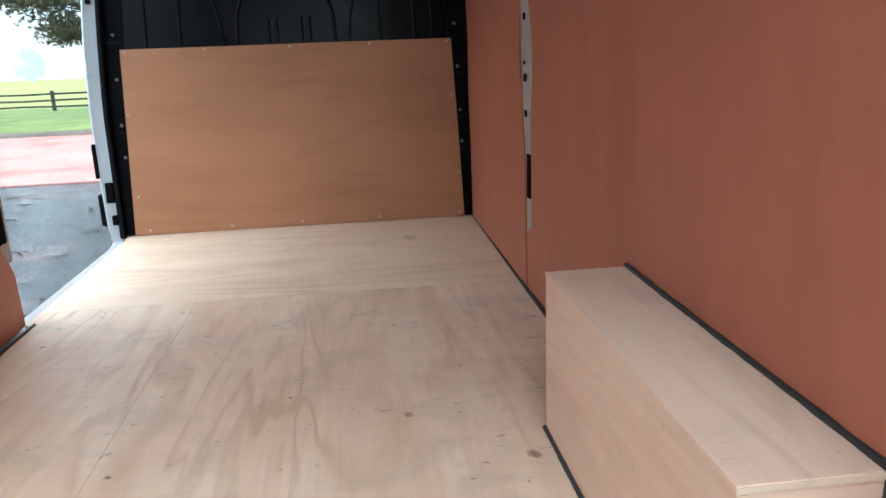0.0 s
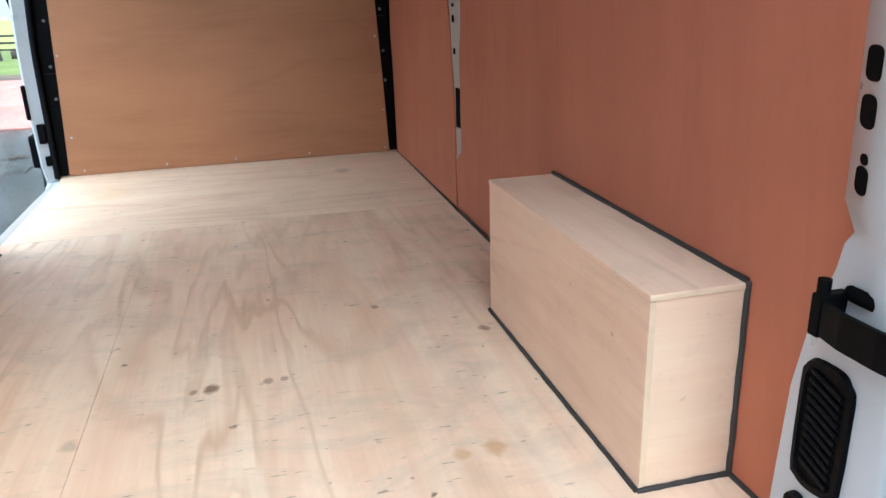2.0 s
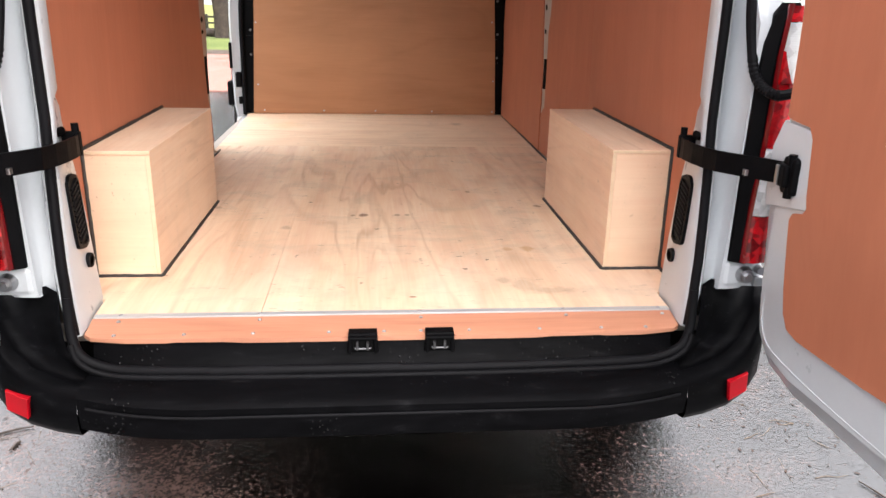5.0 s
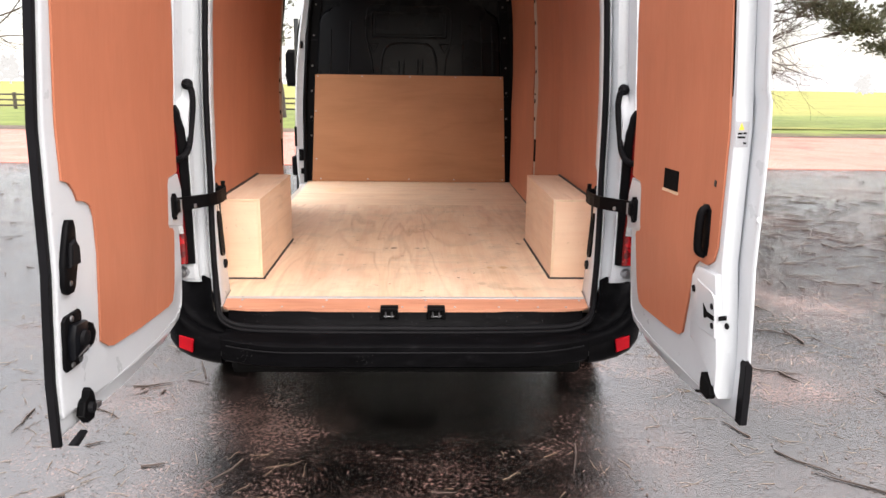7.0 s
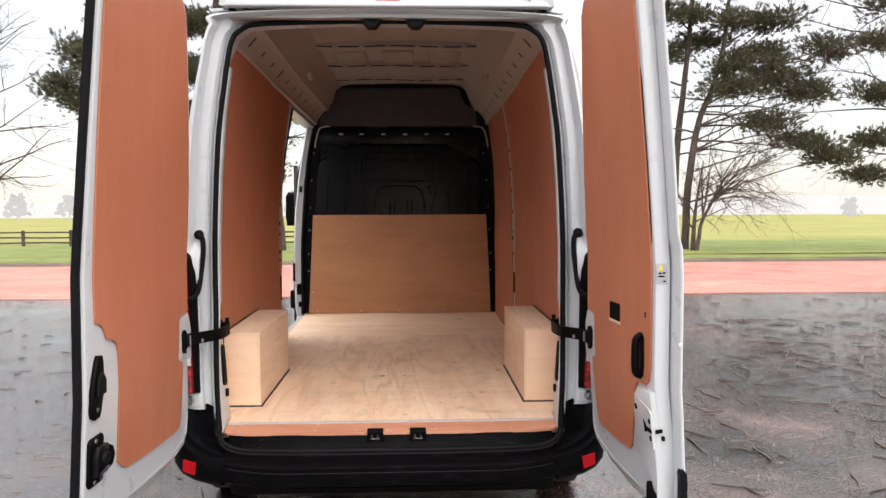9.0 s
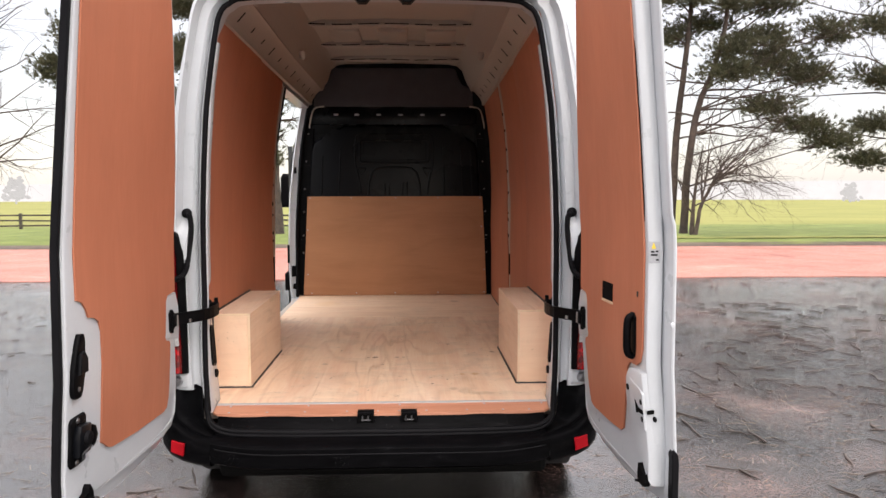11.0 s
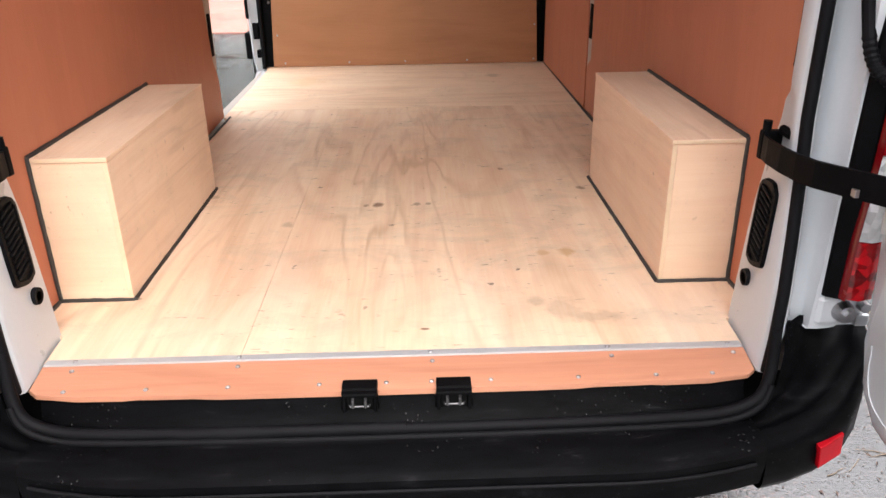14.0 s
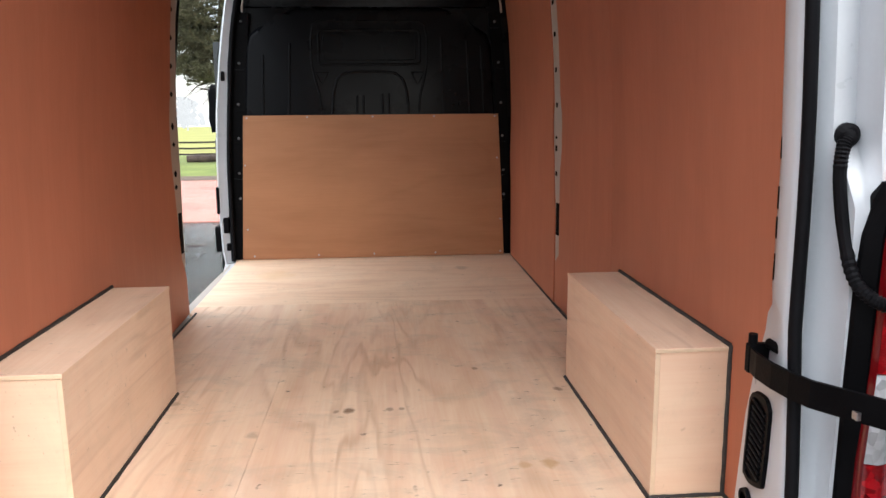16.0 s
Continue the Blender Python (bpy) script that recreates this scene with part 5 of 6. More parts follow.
def arch_box(s):
    ob = thing("wheel_arch_box", "pale plywood box over the wheel arch with black sealant", "box", "wheel arch boxes", at=(s * 0.76, 0.74, F))
    y0, y1, zt = (0.316, 1.172, 0.9395) if s > 0 else (0.294, 1.142, 0.935)
    xi, xo = 0.672, 0.857
    part("side_panel", prism(B(), [(y0, F), (y1, F), (y1, zt - 0.012), (y0, zt - 0.012)], "x", *sorted((s * xi, s * (xi + 0.012))), 0.0012), ply_box, ob)
    part("end_panel", prism(B(), [(s * (xi + 0.0125), F), (s * xo, F), (s * xo, zt - 0.012), (s * (xi + 0.0125), zt - 0.012)], "y", y0 + 0.001, y0 + 0.013, 0.001), ply_box_end, ob)
    part("end_panel", prism(B(), [(s * (xi + 0.0125), F), (s * xo, F), (s * xo, zt - 0.012), (s * (xi + 0.0125), zt - 0.012)], "y", y1 - 0.013, y1 - 0.001, 0.001), ply_box_end, ob)
    part("top_panel", prism(B(), [(s * (xi - 0.001), y0 - 0.001), (s * xo, y0 - 0.001), (s * xo, y1 + 0.001), (s * (xi - 0.001), y1 + 0.001)], "z", zt - 0.0118, zt, 0.0015), ply_box, ob)
    # pale cut edge of the side panel at its rear end
    part("cut_edge", box(B(), *sorted((s * (xi + 0.0005), s * (xi + 0.0115))), y0 - 0.0014, y0 + 0.001, F + 0.004, zt - 0.0125), ply_edge, ob, "pale cut plywood edge")
    part("cut_edge", box(B(), *sorted((s * xi, s * xo)), y0 - 0.0026, y0 - 0.0012, zt - 0.010, zt - 0.002), ply_edge, ob, "pale cut plywood edge")

    def bead(pts, r=0.0058):
        wob = [(x + random.uniform(-1, 1) * 0.0006, y + random.uniform(-1, 1) * 0.0006, z) for x, y, z in pts]
        part("sealant_bead", tube(B(), wob, [r * random.uniform(0.85, 1.15) for _ in wob], 8), sealant, ob, "black sealant bead", 60)

    def seg(a, b, n=14):
        return [tuple(lerp(p, q, k / n) for p, q in zip(a, b)) for k in range(n + 1)]
    bead(seg((s * (xi - 0.003), y1, F + 0.002), (s * (xi - 0.003), y0 - 0.003, F + 0.002), 24))
    bead(seg((s * (xi - 0.003), y0 - 0.003, F + 0.002), (s * (xo - 0.001), y0 - 0.003, F + 0.002)))
    bead(seg((s * (xo - 0.002), y0 - 0.003, F + 0.002), (s * (xo - 0.003), y0 - 0.003, zt + 0.004)))
    bead(seg((s * (xo - 0.003), y0 - 0.003, zt + 0.003), (s * (xo - 0.003), y1, zt + 0.003), 24))
    bead(seg((s * (xo - 0.001), y0 - 0.003, F + 0.002), (s * 0.858, 0.13, F + 0.002), 8))
    for yy in (y0 + 0.02, y1 - 0.03):
        rivet(s * (xo - 0.014), yy, zt, ob, 0.004, mat=ply_edge)


arch_box(1)
arch_box(-1)


def floor_bead(name, a, b, lab):
    n = 20
    bm = tube(B(), [tuple(lerp(p, q, k / n) + random.uniform(-1, 1) * 0.0006 * (j < 2) for j, (p, q) in enumerate(zip(a, b))) for k in range(n + 1)], 0.005, 8)
    single(name, bm, sealant, lab, "sealant", "floor edge sealant", smooth=60)


floor_bead("sealant_bead", (0.858, 1.175, F + 0.002), (0.858, 2.218, F + 0.002), "black sealant bead along the plywood wall foot")
floor_bead("sealant_bead", (0.860, 2.232, F + 0.002), (0.868, 3.50, F + 0.002), "black sealant bead along the plywood wall foot")
floor_bead("sealant_bead", (-0.858, 1.145, F + 0.002), (-0.860, 2.20, F + 0.002), "black sealant bead along the plywood wall foot")

# ---- bulkhead ----
bulk = thing("bulkhead", "black moulded cab bulkhead above a plywood panel", "bulkhead", at=(0, 3.56, F))
bm = prism(B(), [(-0.98, 0.50), (0.98, 0.50), (0.98, 1.2), (0.93, 1.8), (0.86, 2.30), (0.78, 2.40), (0.70, 2.70), (-0.70, 2.70), (-0.78, 2.40), (-0.86, 2.30), (-0.93, 1.8), (-0.98, 1.2)], "y", 3.575, 3.61)
part("backing", bm, black_gloss, bulk)
bm = prism(B(), [(-0.825, 0.57), (-0.81, 1.4), (-0.795, 1.90), (-0.77, 1.97), (-0.72, 2.01), (-0.63, 2.035), (-0.57, 2.07), (-0.53, 2.115), (-0.48, 2.135), (0.42, 2.135), (0.47, 2.115), (0.51, 2.07), (0.57, 2.035), (0.66, 2.01), (0.715, 1.97), (0.74, 1.90), (0.755, 1.4), (0.79, 0.57)], "y", 3.525, 3.58, 0.032, 4, "lo")
shell = part("moulded_panel", bm, black_gloss, bulk, "black moulded panel with pressed ribs", 50)


def groove_line(pts, r=0.007, closed=False):
    if closed:
        pts = pts + [pts[0]]
    part("pressed_rib", tube(B(), [(x, 3.526, z) for x, z in pts], r, 8), black_gloss, shell, "", 60)


def rounded(x0, x1, z0, z1, r=0.03):
    out = []
    for cx, cz, a0 in ((x1 - r, z1 - r, 0), (x0 + r, z1 - r, 90), (x0 + r, z0 + r, 180), (x1 - r, z0 + r, 270)):
        out += [(cx + r * math.cos(radians(a0 + k * 22.5)), cz + r * math.sin(radians(a0 + k * 22.5))) for k in range(5)]
    return out


groove_line(rounded(-0.345, 0.285, 1.79, 1.995, 0.025), 0.008, True)
groove_line(rounded(-0.315, 0.255, 1.815, 1.97, 0.015), 0.004, True)
groove_line([(-0.27, 1.485), (-0.26, 1.62), (-0.235, 1.70), (-0.19, 1.735), (-0.12, 1.745), (0.06, 1.745), (0.13, 1.735), (0.175, 1.70), (0.20, 1.62), (0.21, 1.485)], 0.009)
groove_line([(-0.335, 1.485), (-0.345, 1.60), (-0.375, 1.72), (-0.39, 1.80), (-0.39, 1.95), (-0.375, 2.03), (-0.34, 2.05), (0.28, 2.05), (0.315, 2.03), (0.33, 1.95), (0.33, 1.80), (0.315, 1.72), (0.285, 1.60), (0.275, 1.485)], 0.007)
for x0, x1, top in ((-0.115, -0.115, 1.60), (-0.075, -0.075, 1.60), (0.045, 0.045, 1.61), (0.085, 0.085, 1.61), (-0.54, -0.52, 1.92), (-0.70, -0.685, 1.85), (0.43, 0.42, 1.95), (0.60, 0.58, 1.93), (0.69, 0.67, 1.9)):
    groove_line([(x0, 1.485), (lerp(x0, x1, 0.5), (top + 1.485) / 2), (x1, top)], 0.0075)
for s in (-1, 1):
    cx = -0.03 + s * 0.30
    groove_line([(cx - 0.04, 1.74), (cx + 0.04, 1.74), (cx, 1.665)], 0.006, True)
    # bolted side flange
    xa, xb = (0.792, 0.866) if s > 0 else (0.835, 0.925)
    bm = prism(B(), [(s * xa, F + 0.004), (s * xb, F + 0.004), (s * (xb - 0.01), 1.2), (s * (xb - 0.03), 1.7), (s * (xb - 0.075), 2.1), (s * (xa - 0.075), 2.1), (s * (xa - 0.04), 1.7), (s * (xa - 0.012), 1.2)], "y", 3.532, 3.58, 0.004)
    flange = part("side_flange", bm, black_plastic, bulk, "black bolted flange")
    for z in (0.96, 1.12, 1.34, 1.55, 1.80, 2.05):
        x = along([(0.56, (xa + xb) / 2), (1.2, (xa + xb) / 2 - 0.011), (1.7, (xa + xb) / 2 - 0.035), (2.1, (xa + xb) / 2 - 0.075)], z)
        rivet(s * x, 3.530, z, flange, 0.009, (0, -1, 0), silver_dull)
        part("flange_step", box(B(), *sorted((s * (x - 0.03), s * (x + 0.03))), 3.527, 3.534, z - 0.040, z - 0.034), black_gloss, flange)
bm = prism(B(), [(-0.80, 2.135), (0.72, 2.135), (0.74, 2.22), (0.70, 2.29), (-0.76, 2.29), (-0.82, 2.22)], "y", 3.545, 3.59, 0.01)
head_bar = part("header_bar", bm, black_gloss, bulk, "black cross header with pale clips", 40)
for x in (-0.56, -0.37, -0.17, 0.03, 0.23, 0.42):
    part("clip", box(B(), x - 0.02, x + 0.02, 3.538, 3.55, 2.218, 2.234, 0.003), silver, head_bar, "pale clip")
bm = prism(B(), [(-0.76, 2.30), (0.70, 2.30), (0.69, 2.44), (0.66, 2.485), (0.57, 2.485), (0.55, 2.60), (0.53, 2.635), (0.49, 2.65), (-0.57, 2.65), (-0.60, 2.635), (-0.615, 2.60), (-0.62, 2.485), (-0.71, 2.485), (-0.75, 2.44)], "y", 3.53, 3.58, 0.02)
part("upper_panel", bm, black_fabric, bulk, "dark grey upper panel", 40)
for s in (-1, 1):
    bm = tube(B(), fine([(s * 0.795, 3.50, 2.10), (s * 0.79, 3.50, 2.15), (s * 0.765, 3.50, 2.25), (s * 0.73, 3.50, 2.285), (s * 0.66, 3.50, 2.295)], 4), 0.0065, 8)
    part("frame_edge", bm, inner_white, van, "off-white frame edge")
bm = prism(B(), [(-0.876, F + 0.003), (0.823, F + 0.003), (0.805, 1.0), (0.781, 1.480), (-0.827, 1.480), (-0.852, 1.0)], "y", 3.520, 3.529, 0.0012)
panel = part("plywood_panel", bm, ply_brown, bulk, "brown plywood sheet screwed to the bulkhead")
for x, z in ((-0.805, 1.465), (-0.43, 1.468), (-0.02, 1.468), (0.37, 1.468), (0.76, 1.465), (-0.83, 1.17), (0.775, 1.20), (-0.835, 0.76), (0.80, 0.80), (-0.80, 0.585), (-0.39, 0.585), (-0.03, 0.585), (0.37, 0.585), (0.80, 0.585)):
    rivet(x, 3.520, z, panel, 0.0065, (0, -1, 0))

# ---- ceiling ----
bm = B()
SECTION = [(0.665, 2.435), (0.655, 2.44), (0.60, 2.56), (0.575, 2.63), (0.53, 2.67), (0.45, 2.685), (0.0, 2.695)]
rows = []
for y in (-0.10, 0.03, 0.05, 0.3, 1.0, 1.8, 2.6, 3.3, 3.6):
    half = [(x + 0.02 * max(0, y) / 3.5, y, z) for x, z in SECTION]
    rows.append(half + [(-x, yy, z) for x, yy, z in half[-2::-1]])
loft(bm, rows)
# header over the rear doors
loft(bm, [[(x * 1.0, y, z) for x in np.linspace(-0.70, 0.70, 9)] for y, z in ((-0.12, 2.40), (-0.03, 2.405), (0.03, 2.43), (0.06, 2.69))])
for y in (0.32, 1.02, 1.74, 2.48, 3.15):
    for y0, y1, z0 in ((y, y + 0.06, 2.645),):
        prism(bm, [(-0.58, 2.70), (-0.56, z0 + 0.012), (-0.53, z0), (0.53, z0), (0.56, z0 + 0.012), (0.58, 2.70)], "y", y0, y1, 0.006)
    for x in (-0.42, -0.24, -0.06, 0.14, 0.30, 0.46):
        box(bm, x - 0.022, x + 0.022, y - 0.03, y + 0.03, 2.640, 2.66, 0.008)
for x in (-0.35, 0.0, 0.35):
    box(bm, x - 0.11, x + 0.11, 2.05, 2.45, 2.668, 2.70, 0.01)
# side rails with punched slots
for s in (-1, 1):
    rows = []
    for y in np.linspace(0.02, 3.55, 24):
        w = half_width(y, 2.35)
        rows.append([(s * (w + 0.012), y, 2.312), (s * (w - 0.010), y, 2.314), (s * (w - 0.012), y, 2.345), (s * (w - 0.035), y, 2.385), (s * (w - 0.075), y, 2.43), (s * (w - 0.095), y, 2.442)])
    loft(bm, rows, (0, 0, 0.01))
ceiling = single("ceiling", bm, inner_white, "off-white ribbed metal roof lining with side rails", "ceiling", kind="structure", smooth=30)
for s in (-1, 1):
    for i, y in enumerate(np.linspace(0.30, 3.35, 11)):
        w = half_width(y, 2.35)
        h = 0.012 if i % 3 else 0.022
        bm = loft(B(), [[(s * (w - 0.0385 + k * 0.9), y - 0.008, 2.385 - k - 0.004), (s * (w - 0.0385 + k * 0.9), y + 0.008, 2.385 - k - 0.004)] for k in (-h, h)], (s * -0.001, 0, -0.001))
        part("rail_slot", bm, dark_hole, van)
# dark strips that paint the shadow gap along the rear of the roof bows
for y in (1.74, 2.48, 3.15):
    bm = B()
    loft(bm, [[(x, y - 0.004, z + 0.004 * math.sin(x * 9 + y)) for x in np.linspace(-0.56, 0.54, 19)] for z in (2.655, 2.662)], (0, 0.003, 0))
    part("bow_shadow_strip", bm, dark_hole, van, "dark strip painted as the shadow gap of a roof bow")
for s in (-1, 1):
    for y in (0.35, 1.9):
        bm = tube(B(), [(s * 0.625, y, 2.50), (s * 0.615, y, 2.46), (s * 0.605, y, 2.45)], [0.026, 0.022, 0.010], 10)
        part("roof_stud", bm, inner_white, van, "", 40)

# ---- outdoors: fence, trees, debris ----


def fence_run(x0, x1, y0, y1, z, n):
    ob = thing("field_fence", "low dark weathered timber post and rail fence", "fence", at=(x0, y0, z))
    for i in range(n + 1):
        k = i / n
        x, y = lerp(x0, x1, k), lerp(y0, y1, k)
        h = 0.70 + random.uniform(-0.03, 0.03)
        part("post", prism(B(), [(x - 0.05, y - 0.04), (x + 0.05, y - 0.04), (x + 0.05, y + 0.04), (x - 0.05, y + 0.04)], "z", z - 0.35, z + h, 0.01), fence_wood, ob)
    for zz in (0.20, 0.40, 0.60):
        for i in range(n):
            a, b = i / n, (i + 1) / n
            sag = random.uniform(-0.02, 0.02)
            bm = loft(B(), [[(lerp(x0, x1, k) - 0.0, lerp(y0, y1, k) - 0.065, z + zz - 0.03 + q), (lerp(x0, x1, k), lerp(y0, y1, k) - 0.065, z + zz + 0.03 + q)] for k, q in ((a, 0), ((a + b) / 2, sag), (b, 0))], (0, 0.035, 0))
            part("rail", bm, fence_wood, ob)


fence_run(-46.0, -2.0, 27.5, 25.2, -0.06, 24)


def limb(bm, start, direction, length, radius, depth, rng, tips, droop=0.0, kink=0.35, seg=6, spread=0.7, steps=5):
    """A branch that bends as it goes, forks, and notes its tips."""
    p, d = Vector(start), Vector(direction).normalized()
    pts, rs = [p.copy()], [radius]
    for i in range(steps):
        d = (d + Vector((rng.uniform(-1, 1), rng.uniform(-1, 1), rng.uniform(-0.8, 0.8))) * kink * 0.5 + Vector((0, 0, -droop))).normalized()
        p = p + d * (length / steps)
        pts.append(p.copy())
        rs.append(radius * (1 - 0.75 * (i + 1) / steps))
    tube(bm, pts, rs, seg if radius > 0.03 else 4, radius > 0.03)
    tips.append((pts[-1], d.copy()))
    tips.append((pts[-2], d.copy()))
    if depth:
        for k in range(rng.choice((3, 4))):
            i = rng.randint(1, steps - 1)
            side = d.orthogonal().normalized()
            side.rotate(Matrix.Rotation(rng.uniform(0, 6.28), 3, d))
            nd = (d + side * rng.uniform(0.5, 1.0) * spread * 1.3).normalized()
            limb(bm, pts[i], nd, length * rng.uniform(0.4, 0.65), rs[i] * 0.6, depth - 1, rng, tips, droop, kink, seg, spread, steps)


def crown(name, verts, faces, parent, label=""):
    me = bpy.data.meshes.new(name)
    me.from_pydata([tuple(v) for v in verts], [], faces)
    me.materials.append(needles)
    ob = new(name, me)
    ob.parent = parent
    ob.matrix_parent_inverse = Matrix.Translation(-parent.location)
    if label:
        ob["label"] = label
    return ob


def bare_tree(x, y, height, r, seed, label, z0=0.0, first=0.25, spread=0.75, limbs=9, length=0.5, depth=3, lean=0.0):
    rng = random.Random(seed)
    ob = thing("bare_tree", label, "tree", "trees by the field", at=(x, y, z0))
    bm = B()
    pts = [Vector((x + lean * k * height + 0.06 * height * math.sin(2.2 * k + seed) * k, y, z0 - 0.2 + height * k)) for k in np.linspace(0, 1, 8)]
    tube(bm, pts, [r * (1 - 0.85 * i / 7) for i in range(8)], 9)
    part("trunk", bm, bark, ob, "dark bark trunk", 60)
    tips = []
    for j in range(limbs):
        bm = B()
        k = lerp(first, 0.95, j / limbs)
        i = int(k * 7)
        p = pts[i].lerp(pts[min(7, i + 1)], k * 7 - i)
        a = rng.uniform(0, 6.28)
        limb(bm, p, (math.cos(a) * spread * 1.4, math.sin(a) * spread, rng.uniform(0.35, 0.9)), height * length * (1.15 - 0.6 * k), r * 0.42 * (1 - 0.5 * k), depth, rng, tips, 0.015, 0.40, 5, 0.8)
        part("branch", bm, twig_bark, ob, "", 60)
    return ob


def tuft(verts, faces, c, d, rng, n=13, reach=0.15):
    """The needles at the end of one shoot."""
    for _ in range(n):
        v = (d + Vector((rng.gauss(0, 0.5), rng.gauss(0, 0.5), rng.gauss(0, 0.5)))).normalized()
        w = v.orthogonal().normalized()
        w.rotate(Matrix.Rotation(rng.uniform(0, 6.28), 3, v))
        ln, wd = reach * rng.uniform(0.6, 1.3), rng.uniform(0.007, 0.013)
        b = len(verts)
        q = c - v * 0.03
        verts += [q - w * wd, q + w * wd, q + v * ln + w * wd * 0.3, q + v * ln - w * wd * 0.3]
        faces.append((b, b + 1, b + 2, b + 3))


def padded_pine(label, trunk_line, radius, pads, seed, dead=(), density=150):
    """A pine whose foliage hangs in flat uneven pads, each carried by a limb from the trunk."""
    rng = random.Random(seed)
    line = [Vector(p) for p in fine(trunk_line, 4)]
    ob = thing("pine_tree", label, "tree", "trees by the field", at=tuple(line[0]))
    n = len(line)
    trunk = B()
    tube(trunk, [p + Vector((rng.uniform(-1, 1), rng.uniform(-1, 1), 0)) * radius * 0.10 for p in line], [radius * (1.25 if i == 0 else 1 - 0.75 * i / n) for i in range(n)], 12)
    part("trunk", trunk, bark, ob, "brown-grey bark trunk", 60)
    verts, faces = [], []
    for (cx, cy, cz), (rx, ry, rz) in pads:
        c = Vector((cx, cy, cz))
        wood = B()
        root = min(line, key=lambda p: abs(p.z - (cz - 0.25 * abs(cx - p.x) - 0.2)))
        mid = root.lerp(c, 0.5) + Vector((0, 0, rng.uniform(-0.15, 0.25)))
        tube(wood, fine([tuple(root), tuple(mid), tuple(c)], 4), [radius * 0.26 * (1 - 0.09 * i) for i in range(9)], 6)
        lumps = [(c + Vector((rng.uniform(-0.75, 0.75) * rx, rng.uniform(-0.7, 0.7) * ry, rng.uniform(-0.6, 0.6) * rz)), rng.uniform(0.28, 0.58)) for _ in range(max(5, int(rx * ry * 9)))]
        for q, size in lumps:
            bend_at = mid.lerp(q, 0.6) + Vector((0, 0, rng.uniform(-0.1, 0.1)))
            tube(wood, [tuple(mid.lerp(c, rng.uniform(0.2, 0.9))), tuple(bend_at), tuple(q)], [0.018, 0.011, 0.005], 4, False)
            for _ in range(int(density * size * 1.6)):
                o = Vector((rng.gauss(0, 1) * 0.68 * size, rng.gauss(0, 1) * 0.68 * size, rng.gauss(0, 1) * 0.30 * size))
                out = (o.normalized() + Vector((0, 0, 0.55))).normalized()
                tuft(verts, faces, q + o, out, rng)
        part("limb", wood, twig_bark, ob, "", 60)
    for z, reach, azimuth, droop in dead:
        root = min(line, key=lambda p: abs(p.z - z))
        wood = B()
        limb(wood, root, (math.cos(azimuth), math.sin(azimuth), 0.18), reach, 0.035, 3, rng, [], droop, 0.45, 5, 0.8, 7)
        part("limb", wood, twig_bark, ob, "bare dark limb", 60)
    crown("crown", verts, faces, ob, "olive-green needle pads")
    return ob


# group at the road's far side
padded_pine("tall curving pine with olive needle pads beside the field", [(8.65, 20.0, -0.1), (8.74, 20.0, 2.1), (8.92, 20.0, 3.5), (9.12, 20.0, 4.35), (9.5, 20.0, 5.26), (9.8, 20.0, 6.5), (9.9, 20.0, 7.6), (10.2, 20.1, 9.6), (10.3, 20.1, 11.5)], 0.125,
            [((10.5, 20.0, 5.75), (1.0, 0.8, 0.45)), ((11.6, 19.8, 5.45), (1.0, 0.8, 0.40)), ((12.6, 19.9, 5.05), (0.85, 0.7, 0.38)), ((9.9, 19.7, 5.05), (0.8, 0.6, 0.25)), ((10.9, 20.3, 6.35), (0.8, 0.7, 0.28)),
             ((10.2, 20.0, 7.15), (0.9, 0.7, 0.25)), ((11.4, 20.0, 7.2), (0.7, 0.6, 0.22)), ((11.0, 19.8, 4.1), (0.4, 0.4, 0.28)), ((12.2, 19.7, 3.45), (0.8, 0.4, 0.16)), ((13.3, 19.8, 3.05), (0.5, 0.35, 0.14)), ((12.9, 19.9, 6.3), (0.5, 0.4, 0.5)), ((9.9, 20.3, 8.6), (1.4, 1.1, 0.4)), ((10.8, 19.6, 9.8), (1.3, 1.1, 0.5)), ((10.2, 20.1, 11.2), (0.9, 0.9, 0.6))], 3,
            [(4.0, 3.6, 0.0, 0.02), (3.4, 3.4, 0.2, 0.03), (3.2, 3.0, -0.2, 0.0), (4.6, 3.8, 0.1, 0.0), (3.7, 2.2, 2.8, 0.02), (6.3, 3.5, 0.1, -0.03), (3.3, 3.8, 0.1, -0.01), (5.8, 4.2, -0.1, -0.02), (4.3, 3.0, 0.3, 0.03), (3.2, 2.6, 0.0, -0.01), (3.9, 4.4, -0.15, 0.03), (5.0, 3.4, 0.3, 0.03), (4.8, 2.0, 3.0, 0.0)])
padded_pine("straight dark pine beside the grass field", [(8.40, 20.4, -0.1), (8.45, 20.4, 2.1), (8.57, 20.4, 4.0), (8.75, 20.4, 5.65), (8.85, 20.4, 7.0), (9.0, 20.4, 9.0), (9.0, 20.4, 11.8)], 0.13,
            [((8.2, 20.8, 6.3), (0.7, 0.6, 0.3)), ((9.6, 20.6, 6.7), (0.8, 0.6, 0.25)), ((8.3, 20.2, 7.4), (1.1, 0.9, 0.35)), ((9.0, 20.4, 8.8), (1.4, 1.2, 0.5)), ((9.0, 20.4, 10.6), (1.2, 1.1, 0.5)), ((9.0, 20.4, 11.9), (0.7, 0.7, 0.5))], 8,
            [(3.6, 2.0, 0.4, 0.03), (4.6, 2.6, 0.2, 0.0), (2.9, 1.6, 0.1, 0.03), (5.3, 2.4, 2.9, 0.0)])
